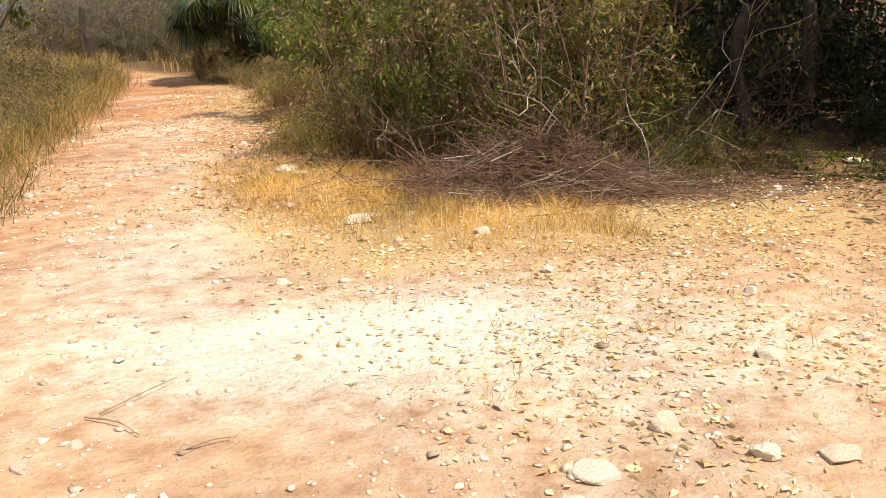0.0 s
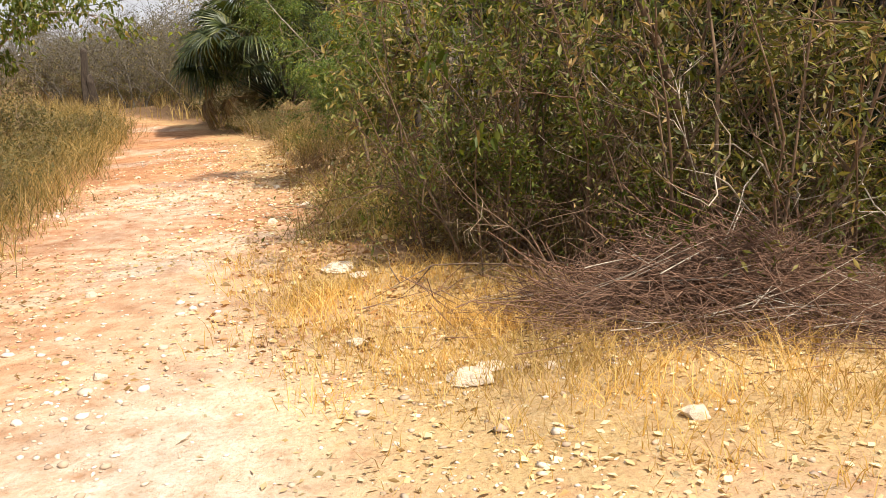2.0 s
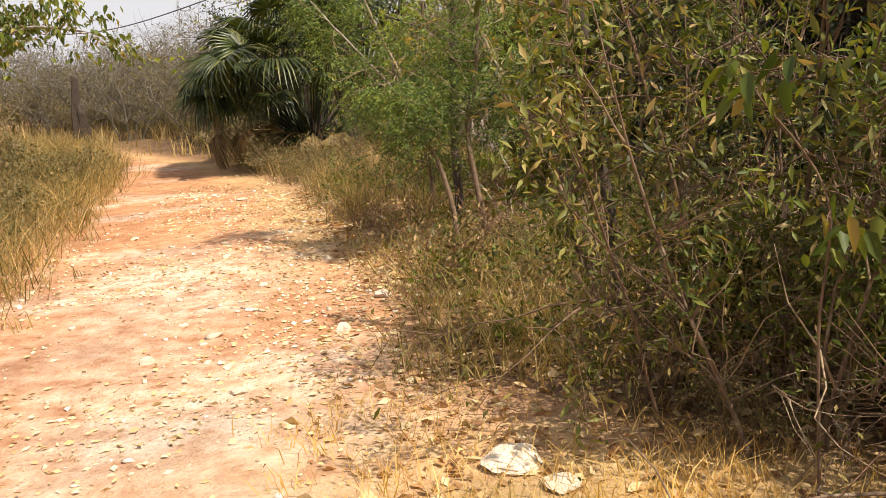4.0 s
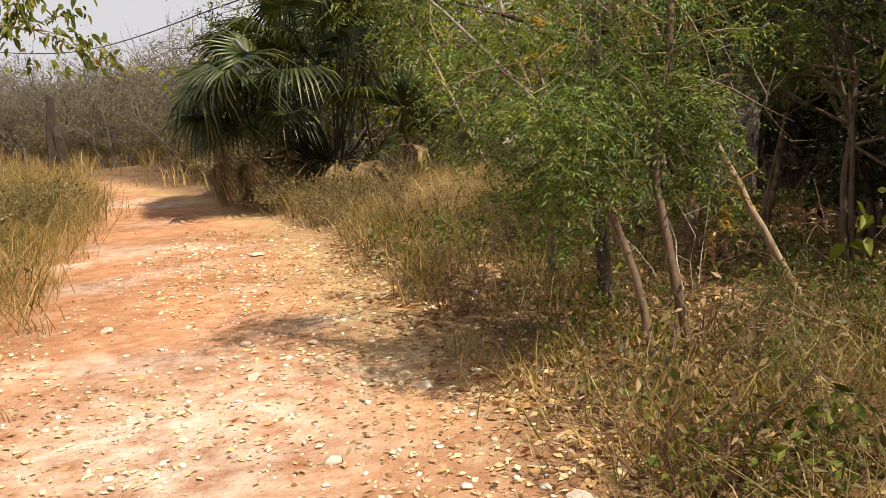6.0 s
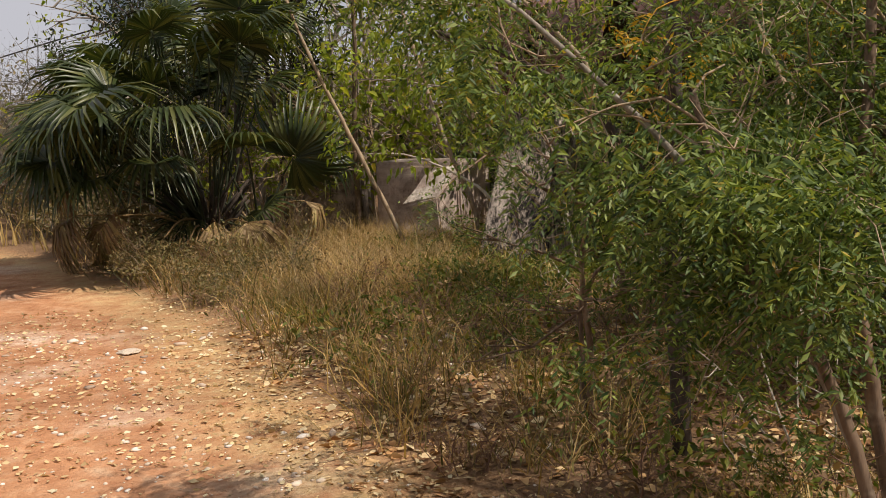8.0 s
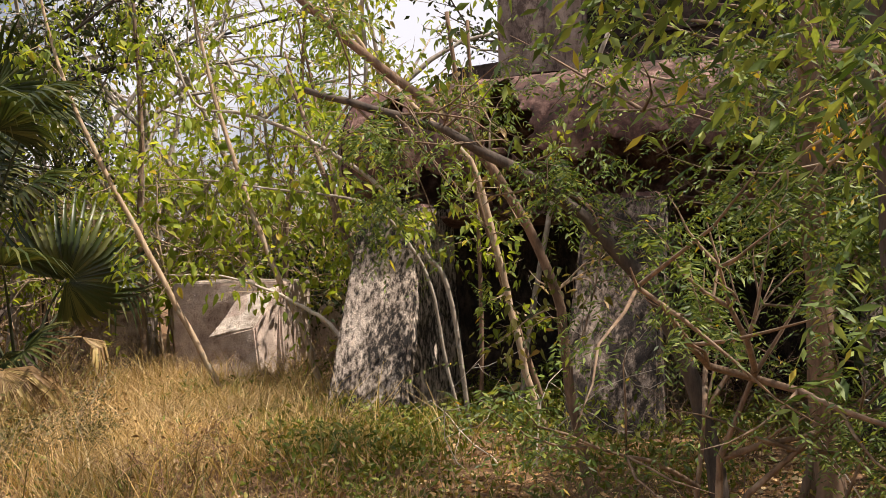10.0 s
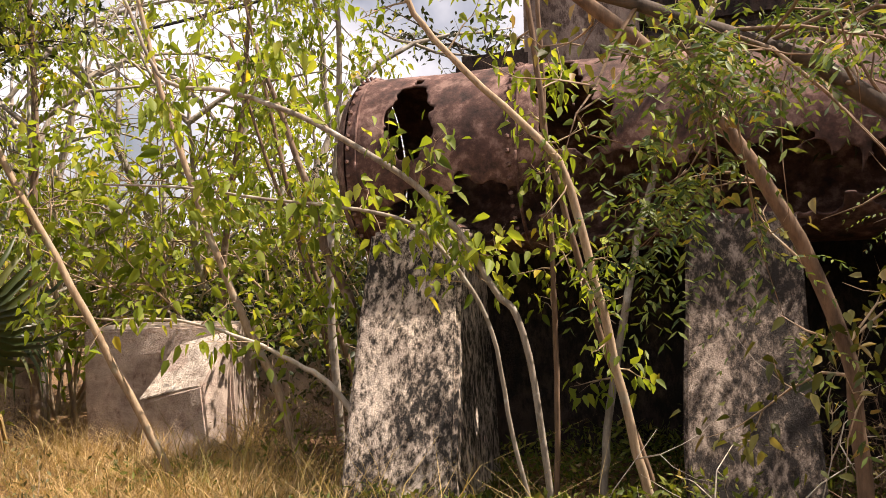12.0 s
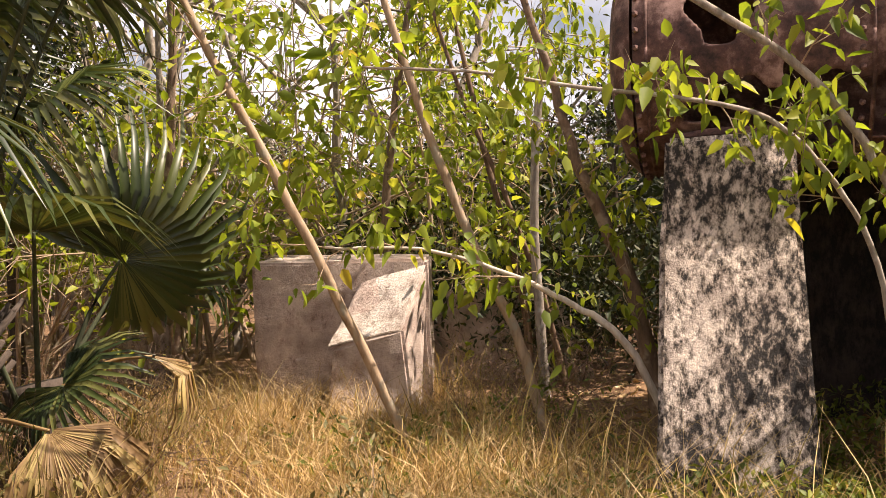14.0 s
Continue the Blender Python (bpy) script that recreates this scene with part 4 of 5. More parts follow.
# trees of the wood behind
WOOD = [woody("woodland_tree", rs, "slender dark-trunked woodland tree in full leaf, darkened for shade", "tree", "trees of the wood", [(0, 0, (0.08, 0.05, 1), 3.6, 0.06)], True, "leaf_dark", "bark_dark", 3, 4, 0.085, 0.45, 0.1, (4, 6), wander=0.25, shrink=0.5, bare=0.5) for _ in range(3)]
# (5.0, 7.2) and (4.9, 6.0) stand out of view, added to shade the thicket
wood_spots = [(3.4, 11.2), (4.0, 10.0), (4.8, 9.2), (5.8, 8.8), (3.4, 12.8), (4.0, 11.8), (5.4, 11.0), (7.0, 10.2), (2.9, 14.4), (4.2, 13.8), (5.6, 13.2), (7.2, 12.4),
              (3.0, 16.0), (4.4, 15.6), (6.0, 15.0), (8.0, 14.4), (4.4, 18.2), (5.8, 17.2), (3.4, 21.8), (4.8, 20.6), (6.4, 19.6), (2.2, 23.4), (4.0, 23.6), (9, 12), (9, 16), (8.4, 8.2), (10.4, 9.8), (11, 13), (12, 11), (10, 7.6), (7, 8.0), (3.6, 9.2), (2.3, 13.7), (1.9, 15.0), (4.6, 8.3), (5.4, 8.0), (6.2, 8.6), (5.0, 7.2), (4.9, 6.0)] + [(9.5 + 2.2 * (k % 5) + rs.uniform(-0.8, 0.8), -2.0 + 2.6 * (k // 5) + rs.uniform(-0.9, 0.9)) for k in range(55)]
plant_all(WOOD, wood_spots, rs, 0.9, 1.3)
UNDER = [woody("undergrowth_shrub", rs, "leafy undergrowth shrub, coloured near black for shade", "shrub", "undergrowth of the wood", fan_stems(rs, 5, 1.0, 0.012, 0.5, 0.3), True, "leaf_dark", "bark_dark", 2, 5, 0.075, 0.42, 0.08, (3, 5), shrink=0.66) for _ in range(2)]
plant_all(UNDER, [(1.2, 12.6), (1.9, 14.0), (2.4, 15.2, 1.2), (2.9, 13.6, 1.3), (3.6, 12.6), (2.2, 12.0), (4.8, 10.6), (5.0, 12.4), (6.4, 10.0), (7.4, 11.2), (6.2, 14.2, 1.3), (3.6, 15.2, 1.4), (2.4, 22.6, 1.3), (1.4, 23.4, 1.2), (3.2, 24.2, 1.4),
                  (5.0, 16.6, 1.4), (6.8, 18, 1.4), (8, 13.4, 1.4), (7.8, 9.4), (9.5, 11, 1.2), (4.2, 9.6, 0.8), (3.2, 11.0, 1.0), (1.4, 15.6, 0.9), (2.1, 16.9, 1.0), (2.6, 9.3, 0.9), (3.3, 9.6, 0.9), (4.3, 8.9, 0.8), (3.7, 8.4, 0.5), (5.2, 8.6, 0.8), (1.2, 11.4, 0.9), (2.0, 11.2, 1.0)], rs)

# feathery green trees beside the trail
FEATHER = [woody("feathery_tree", rs, "young tree with fine feathery green leaflets", "tree", "feathery trees by the trail", [(0, 0, (0.1, 0.1, 1), 2.1, 0.032), (0.1, 0.05, (-0.25, 0.1, 1), 1.8, 0.026)], True, "leaf_green", "bark_worn", 2, 4, 0.031, around=0.06, kids=(4, 6), up=0.3, wander=0.4, shrink=0.5, style="pinnate", bare=0.6, floor=0.95, keep=0.8, clump=0.03) for _ in range(3)]
plant_all(FEATHER, [(0.45, 14.9, 1.0), (0.9, 14.4, 1.15), (0.3, 16.1, 0.85), (1.0, 15.6, 1.2), (1.4, 16.4, 1.1), (1.3, 13.9, 1.2), (-1.65, 14.6, 0.62)], rs, 0.92, 1.1)


def stem(name, pts, radii, label, bark, twigs=0, leafy=0, seed=0, leaf_mat="leaf_bright", size=0.095, style="broad", reach=0.4, cat="tree", group="saplings before the boiler", twig="bark_tan", low=0.3):
    """A stem along the given line, with side twigs and leaves."""
    rng = np.random.default_rng(seed)
    base = np.array(pts[0], float)
    p = thing(name, *base, label, cat, group)
    s, ends = Soup(), []
    line = smooth_line(np.array(pts, float) - base, 5 * len(pts))
    line[1:-1] += rng.normal(size=line[1:-1].shape) * radii[0] * 0.12
    tube(s, line, radii, 7)
    s.link("trunk", M[bark], p, smooth=True)
    if twigs:
        for _ in range(twigs):
            s = Soup()
            i = rng.integers(int(len(line) * low), len(line))
            d = unit(rng.normal(size=3) + np.array([0, 0, 0.25]))
            grow(rng, s, line[i], d, reach * rng.uniform(0.6, 1.3), min(0.007, radii[-1] * 0.3 + 0.002), 1, ends, (2, 3), 0.5, 0.0, 4, 4, 0.6)
            s.link("twig", M[twig], p, smooth=True)
    if leafy and ends:
        if style == "pinnate":
            ends = clumped(ends, 0.0, rng)
        P, D = spread(ends, leafy * 2 if style == "pinnate" else leafy, rng, 0.05)
        keep = rng.random(len(P)) < 0.75
        P, D = P[keep], D[keep]
        s = Soup()
        if style == "pinnate":
            pinnate(s, P, D * np.array([1, 1, 0.4]), rng.uniform(0.11, 0.22, len(P)), rng, 9, size)
        else:
            D = unit(D + np.array([0, 0, -0.7]))
            L = size * rng.uniform(0.55, 1.25, len(P))
            leaves(s, P, D, L, L * 0.5, rng, 0.2, True)
        s.link("leaves", M[leaf_mat], p)
    return p

stem("spreading_tree", [(-0.62, 15.6, 0.0), (-0.75, 15.7, 0.9), (-1.1, 15.9, 1.5), (-1.6, 16.2, 1.9), (-2.1, 16.5, 2.1)], [0.045, 0.014], "dark-stemmed tree spreading feathery branches low over the grass", "bark_dark", 22, 2, 71, "leaf_green", 0.033, "pinnate", 0.6, low=0.45, group="spreading feathery trees", twig="bark_worn")

stem("leafy_vine", [(-0.45, 8.15, 0.0), (-0.47, 8.12, 0.6), (-0.46, 8.1, 1.0), (-0.68, 8.15, 1.35)], [0.006, 0.003], "thin vine with a few broad light green leaves", "bark_brown", 4, 1, 90, "leaf_mid", size=0.085, reach=0.1, cat="vine", group="vines in the thicket", twig="bark_brown", low=0.5)


YELLOWS = [(-1.04, 14.63, 1.77), (-0.7, 14.1, 1.97), (-0.71, 14.31, 1.78), (-0.96, 13.19, 0.72), (-1.74, 13.68, 1.74), (-1.81, 13.44, 1.47)]
# named stems beside the trail and before the boiler
stem("sapling", [(-0.78, 9.55, 0.0), (-0.84, 9.75, 1.1), (-0.88, 9.9, 1.7), (-0.95, 10.0, 2.6)], [0.03, 0.02], "slim dark sapling rising out of the thicket", "bark_dark", 16, 4, 3, "leaf_olive", 0.07, group="saplings in the thicket", twig="bark_dark", reach=0.4)
stem("sapling", [(0.9, 7.9, 0.0), (0.75, 8.1, 1.0), (0.5, 8.2, 1.9), (0.4, 8.4, 2.8)], [0.035, 0.02], "grey-brown sapling rising out of the thicket", "bark_brown", 14, 3, 4, "leaf_olive", 0.07, group="saplings in the thicket", twig="bark_dark", reach=0.4)
stem("sapling", [(1.9, 8.0, 0.0), (1.7, 8.2, 1.0), (1.75, 8.3, 2.0), (1.9, 8.4, 3.0)], [0.05, 0.03], "brown trunk among tangled bare twigs", "bark_brown", 18, 1, 5, "leaf_olive", 0.07, group="saplings in the thicket", twig="bark_dark", reach=0.4)
stem("sapling", [(2.9, 8.6, 0.0), (2.75, 8.7, 0.9), (2.95, 8.8, 1.6), (2.9, 9.0, 2.8)], [0.07, 0.04], "crooked dark trunk at the edge of the wood", "bark_dark", 16, 1, 6, "leaf_olive", 0.07, group="saplings in the thicket", twig="bark_dark", reach=0.4)
stem("sapling", [(-0.66, 11.05, 0.0), (-0.71, 11.2, 0.7), (-0.75, 11.3, 1.25), (-0.76, 11.4, 2.2)], [0.028, 0.02], "thin tan sapling with a few broad leaves", "bark_tan", 12, 3, 7, "leaf_mid", size=0.06, group="saplings by the trail")
stem("forked_tree", [(-1.44, 12.66, 0.0), (-1.52, 12.74, 0.5), (-1.63, 12.82, 0.82), (-1.78, 12.86, 1.02), (-1.9, 12.95, 1.5)], [0.022, 0.011], "leaning grey-barked tree with a broken fork and feathery leaves", "bark_worn", 26, 2, 8, "leaf_green", 0.033, "pinnate", 0.55, low=0.55, group="trees by the trail")
stem("forked_tree", [(-1.2, 12.95, 0.0), (-1.3, 12.98, 0.6), (-1.33, 13.04, 1.0), (-1.23, 13.12, 1.5), (-1.15, 13.2, 2.4)], [0.028, 0.014], "knotty grey-barked tree with feathery leaves", "bark_worn", 30, 2, 9, "leaf_green", 0.033, "pinnate", 0.6, low=0.55, group="trees by the trail")
stem("leaning_tree", [(-1.52, 12.74, 0.5), (-1.66, 12.86, 0.9), (-1.9, 13.0, 1.3), (-2.25, 13.2, 1.7), (-2.6, 13.5, 2.1)], [0.016, 0.006], "thin limb reaching over the trail with feathery leaves", "bark_grey", 20, 3, 40, "leaf_green", 0.033, "pinnate", 0.5, group="trees by the trail")
stem("dark_tree", [(-1.4, 14.1, 0.0), (-1.42, 14.12, 0.8), (-1.38, 14.2, 1.8), (-1.3, 14.3, 2.8)], [0.045, 0.028], "dark-trunked tree with feathery leaves", "bark_dark", 13, 2, 10, "leaf_green", 0.033, "pinnate", 0.6, low=0.55, group="trees by the trail")
stem("brown_tree", [(-0.58, 15.1, 0.0), (-0.57, 15.14, 0.6), (-0.55, 15.19, 1.5), (-0.5, 15.25, 2.6)], [0.06, 0.04], "brown-trunked tree hung with feathery leaves", "bark_brown", 15, 2, 11, "leaf_green", 0.033, "pinnate", 0.6, low=0.55, group="trees by the trail")
YELLOW = bpy.data.objects["brown_tree"]
for n, q in enumerate(YELLOWS):
    rng = np.random.default_rng(300 + n)
    base = np.array(YELLOW.location)
    s = Soup()
    P = np.array(q) - base + rng.normal(size=(7, 3)) * 0.06
    pinnate(s, P, rng.normal(size=(7, 3)) + (0, 0, -0.4), rng.uniform(0.08, 0.14, 7), rng, 7, 0.036)
    tube(s, smooth_line([np.array(q) - base + (0.25, 0.2, 0.15), np.array(q) - base + (0.1, 0.1, 0.1), np.array(q) - base], 5), [0.004, 0.002], 3)
    s.link("yellow_spray", M["leaf_yellow"], YELLOW, "spray of yellow dying leaflets")
stem("leaning_tree", [(-0.35, 13.55, 0.0), (-0.7, 13.7, 0.75), (-0.94, 13.83, 1.3), (-1.08, 13.9, 1.6), (-1.3, 14.05, 2.2)], [0.024, 0.014], "leaning orange-brown stem with pale twigs", "bark_tan", 16, 3, 12, "leaf_green", 0.033, "pinnate", 0.5, group="trees by the trail")
stem("leaning_tree", [(-0.62, 16.6, 0.0), (-0.71, 16.65, 0.65), (-0.78, 16.68, 1.22), (-1.09, 16.87, 1.91), (-1.6, 17.19, 2.45), (-1.9, 17.4, 2.8)], [0.028, 0.022], "long arching brown trunk before the boiler", "bark_brown", 14, 3, 13, "leaf_olive", 0.055, "broad", 0.4)
stem("sapling", [(-1.47, 20.98, -0.05), (-1.6, 20.98, 0.3), (-2.0, 21.02, 1.18), (-2.47, 21.2, 2.25), (-2.75, 21.4, 3.1), (-2.95, 21.6, 4.2)], [0.030, 0.024, 0.010], "tan leaning sapling before a concrete block", "bark_tan", 14, 3, 14, size=0.085, low=0.48)
stem("sapling", [(-0.60, 20.93, -0.02), (-0.77, 21.02, 0.67), (-0.99, 21.17, 1.29), (-1.28, 21.35, 2.31), (-1.5, 21.5, 3.4), (-1.6, 21.6, 4.4)], [0.034, 0.026, 0.010], "tan leaning sapling beside the boiler", "bark_tan", 14, 3, 15, size=0.085, low=0.48)
stem("sapling", [(0.22, 18.36, 0.0), (0.12, 18.41, 0.31), (-0.02, 18.5, 1.09), (-0.15, 18.59, 1.82), (-0.26, 18.66, 2.08), (-0.69, 18.96, 2.62), (-0.9, 19.1, 3.0)], [0.027, 0.024, 0.015], "bent greyish sapling standing before the boiler", "bark_tan", 10, 2, 16, size=0.07, reach=0.28)
stem("sapling", [(0.3, 18.42, 0.0), (0.0, 18.62, 1.2), (-0.18, 18.73, 2.1), (-0.21, 18.74, 2.4), (-0.27, 18.78, 3.1)], [0.020, 0.016], "straight thin brown stem before the boiler", "bark_brown", 8, 2, 17, size=0.07, reach=0.28)
stem("sapling", [(0.34, 18.95, 0.0), (0.39, 18.95, 0.48), (0.55, 18.84, 1.44), (0.72, 18.71, 2.19), (0.98, 18.5, 3.0)], [0.027, 0.018], "pale grey stem leaning before the boiler", "bark_grey", 8, 2, 18, size=0.07, reach=0.28)
stem("sapling", [(0.0, 18.98, -0.05), (0.02, 18.96, 0.9), (0.02, 18.96, 1.85), (0.0, 18.97, 3.1)], [0.018, 0.014], "thin upright brown stem before the boiler", "bark_brown", 6, 2, 19, size=0.07, reach=0.28)
stem("arching_branch", [(-0.2, 18.75, -0.05), (-0.31, 18.82, 1.04), (-0.44, 18.91, 1.33), (-0.61, 19.03, 1.68), (-0.82, 19.17, 1.95), (-1.25, 19.46, 2.29), (-1.61, 19.72, 2.46), (-1.88, 19.9, 2.54), (-2.05, 20.0, 3.0)], [0.020, 0.018, 0.009], "long arching pale shrub stem with hanging leaves", "bark_grey", 13, 2, 20, size=0.085, reach=0.32)
stem("arching_branch", [(-0.16, 18.95, -0.05), (-0.25, 19.03, 0.47), (-0.34, 19.08, 1.09), (-0.49, 19.19, 1.46), (-0.7, 19.34, 1.72), (-1.02, 19.55, 1.82), (-1.35, 19.78, 1.88), (-1.71, 20.03, 1.96), (-2.1, 20.3, 2.0)], [0.014, 0.012, 0.006], "arching shrub stem with broad yellow-green leaves", "bark_grey", 14, 2, 21, size=0.09, reach=0.32)
stem("arching_branch", [(-0.45, 20.0, 0.0), (-0.71, 20.2, 0.68), (-0.95, 20.37, 0.9), (-1.17, 20.51, 1.04), (-1.5, 20.74, 1.18), (-1.94, 21.05, 1.22)], [0.024, 0.014, 0.007], "low pale dead branch before a concrete block", "twig_pale", 12, 1, 22, size=0.09)

stem("brown_sapling", [(-0.05, 20.58, 0.0), (-0.09, 20.6, 0.3), (-0.21, 20.67, 0.97), (-0.41, 20.79, 1.49), (-0.55, 20.9, 2.1), (-0.8, 21.1, 3.1)], [0.06, 0.04, 0.015], "thick leaning brown trunk beside the first pier", "bark_worn", 16, 2, 23, size=0.075)
rx = np.random.default_rng(606)
for x, y, k in [(-1.25, 13.35, 0.4), (-0.9, 12.9, 0.42), (-0.95, 12.2, 0.36), (-0.45, 12.4, 0.5), (-0.5, 13.3, 0.5), (-0.1, 12.9, 0.6), (-0.75, 11.6, 0.36)]:
    copy_thing(THICK[2], at(x, y, rx.uniform(0, 6.28), k))
for x, y, k in [(-3.2, 20.9, 0.55), (-2.9, 21.7, 0.6), (-3.5, 20.2, 0.5), (-2.6, 22.6, 0.65), (-2.9, 23.0, 0.7), (-0.9, 16.2, 0.5), (-0.4, 15.7, 0.5)]:
    copy_thing(TWIGGY[int(rx.integers(0, 2))], at(x, y, rx.uniform(0, 6.28), k))
for x, y, k in [(1.0, 22.4, 0.7), (0.6, 23.9, 1.0), (1.3, 23.3, 0.95), (-0.1, 24.0, 0.8), (0.1, 22.2, 0.55), (0.45, 22.05, 0.6), (0.2, 22.6, 0.6), (-0.25, 21.9, 0.4)]:
    copy_thing(TWIGGY[int(rx.integers(0, 2))], at(x, y, rx.uniform(0, 6.28), k))
for x, y, k in [(1.5, 23.8, 1.1), (2.0, 24.6, 1.3), (1.0, 25.2, 1.2), (0.3, 25.4, 1.2)]:
    copy_thing(UNDER[int(rx.integers(0, 2))], at(x, y, rx.uniform(0, 6.28), k))
for x, y, k in [(2.6, 24.2, 1.2), (3.4, 24.9, 1.4), (4.2, 25.9, 1.5), (2.9, 25.8, 1.5), (5.2, 25.0, 1.5)]:
    copy_thing(UNDER[int(rx.integers(0, 2))], at(x, y, rx.uniform(0, 6.28), k))
stem("brown_sapling", [(0.42, 22.35, 0.0), (0.36, 22.4, 0.8), (0.2, 22.5, 1.6), (0.05, 22.7, 2.8), (-0.1, 22.9, 4.0)], [0.035, 0.012], "brown leaning stem among dry twigs", "bark_brown", 12, 2, 63, size=0.08)
stem("brown_sapling", [(0.62, 22.2, 0.0), (0.5, 22.3, 0.7), (0.28, 22.4, 1.4), (-0.05, 22.6, 2.4), (-0.3, 22.8, 3.6)], [0.03, 0.012], "brown crooked stem among dry twigs", "bark_brown", 12, 2, 64, size=0.08)
for x, y, k in [(-3.4, 24.4, 0.95), (-4.3, 25.2, 0.9), (-2.75, 24.9, 0.95), (-5.0, 26.2, 0.85)]:
    copy_thing(WOOD[int(rx.integers(0, 3))], at(x, y, rx.uniform(0, 6.28), k))
for k in range(52):
    y = 26.5 + 0.28 * k
    copy_thing(THICK[(4, 0)[k % 2]], at(-5.6 - 0.72 * (y - 24) + rx.uniform(0.6, 4.5), y + rx.uniform(0, 2.5), rx.uniform(0, 6.28), rx.uniform(0.8, 1.5)))
for k in range(16):
    copy_thing(THICK[4], at(-8.5 - 0.62 * k + rx.uniform(-0.5, 0.5), 35.5 + 0.3 * k + rx.uniform(0, 2.5), rx.uniform(0, 6.28), rx.uniform(1.5, 2.0)))

# bright thicket left of the boiler
BRIGHT = [woody("broadleaf_shrub", rs, "light green broad-leaved shrub with thin stems", "shrub", "shrubs beside the boiler", fan_stems(rs, 6, 1.5, 0.014, 0.35, 0.35), True, "leaf_bright", "bark_tan", 2, 2, 0.085, 0.48, 0.06, (3, 4), shrink=0.62, style="broad", keep=0.5) for _ in range(3)]
plant_all(BRIGHT, [(-1.2, 24.9, 1.2), (1.0, 23.6, 1.2), (-2.3, 25.2, 1.2), (-0.6, 24.6, 1.4), (-1.5, 25.2, 1.4), (-2.8, 25.0, 1.3), (0.4, 24.4, 1.4), (-3.4, 26.5, 1.3), (-2.2, 26.6, 1.4), (1.0, 23.4, 1.2), (-1.0, 27.0, 1.5), (0.5, 26.0, 1.5), (-4.2, 27.5, 1.4), (-3.0, 24.2, 0.8), (1.8, 25.4, 1.5), (-5, 28.5, 1.4), (-2.2, 28.5, 1.5)], rs)
GREYT = [woody("thin_tree", rs, "thin grey-trunked tree with sparse light leaves", "tree", "thin trees behind the blocks", [(0, 0, (0.05, 0.03, 1), 3.4, 0.06)], True, "leaf_bright", "bark_grey", 3, 2, 0.08, 0.45, 0.08, (3, 5), style="broad", shrink=0.55, keep=0.9, clump=0.0) for _ in range(2)]
plant_all(GREYT, [(-1.5, 25.0), (-0.7, 25.6), (0.2, 24.8), (0.3, 26.2), (-2.6, 27.5), (-1.2, 28.5), (1.0, 27.0), (-4.5, 29.5), (-3.0, 31.0), (0.0, 31), (-3.2, 25.2), (-2.0, 25.6), (-4.2, 26.0), (0.9, 24.6), (-5.0, 27.6), (1.8, 26.4), (-1.8, 30), (2.6, 28)], rs, 0.95, 1.25)

for x, y, k in [(-3.0, 26.2, 1.2), (-1.3, 26.8, 1.25), (-2.2, 28.0, 1.3)]:
    copy_thing(GREYT[int(rx.integers(0, 2))], at(x, y, rx.uniform(0, 6.28), k))

stem("slender_tree", [(0.25, 22.0, 0.0), (0.2, 22.0, 1.5), (0.3, 21.9, 3.0), (0.25, 21.8, 4.5)], [0.04, 0.018], "slender grey tree with sparse light green leaves", "bark_grey", 34, 4, 91, reach=0.75, low=0.5, group="slender trees behind the boiler", twig="bark_grey", size=0.08)
stem("slender_tree", [(-0.15, 23.5, 0.0), (-0.2, 23.4, 1.5), (0.0, 23.3, 3.0), (0.1, 23.1, 4.6)], [0.045, 0.018], "slender dark tree with sparse light green leaves", "bark_worn", 34, 4, 92, reach=0.8, low=0.45, group="slender trees behind the boiler", twig="bark_worn", size=0.08)
stem("slender_tree", [(-1.75, 24.1, 0.0), (-1.75, 24.1, 1.5), (-1.7, 24.0, 3.0), (-1.75, 24.0, 4.8)], [0.05, 0.02], "slender dark tree behind a concrete block", "bark_worn", 30, 4, 93, reach=0.8, low=0.45, group="slender trees behind the boiler", twig="bark_worn", size=0.08)
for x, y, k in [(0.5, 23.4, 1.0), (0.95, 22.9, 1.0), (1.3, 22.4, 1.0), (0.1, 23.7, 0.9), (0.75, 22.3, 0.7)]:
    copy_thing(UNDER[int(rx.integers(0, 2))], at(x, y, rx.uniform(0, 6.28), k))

# grey half-leafless thicket beyond the bend, and the left side
BARE = [woody("leafless_tree", rs, "grey leafless dry-season tree with fine twigs", "tree", "dry trees beyond the bend", fan_stems(rs, 4, 2.0, 0.03, 0.35, 0.3), True, "leaf_grey", "bark_dry", 3, 2, 0.06, 0.45, 0.08, (4, 5), wander=0.4, shrink=0.64, keep=0.22) for _ in range(3)]
bare_spots = []
for i in range(60):
    u = i / 59
    y0 = 28 + 14 * u
    bare_spots.append((-5.2 - 0.75 * (y0 - 24) + rs.uniform(0.0, 6.5) + 1.0, y0 + rs.uniform(-1, 3), 0.85 + 0.4 * rs.random()))
for i in range(26):
    bare_spots.append((-24 + 1.0 * i + rs.uniform(-1, 1), 45 + rs.uniform(0, 6), 1.7))
for i in range(16):
    bare_spots.append((-9.5 - 0.45 * i + rs.uniform(-2.5, 0.4), 14.5 + 1.35 * i, 0.75 + 0.3 * rs.random()))
for i in range(40):
    bare_spots.append((rs.uniform(-6.5, 6), rs.uniform(28.5, 40), 0.8 + 0.5 * rs.random()))
for i in range(34):
    bare_spots.append((rs.uniform(-28, -11), rs.uniform(-6, 30), 0.9 + 0.5 * rs.random()))
for i in range(16):
    bare_spots.append((-14 + 2.0 * i + rs.uniform(-1, 1), rs.uniform(-14, -8), 1.2))
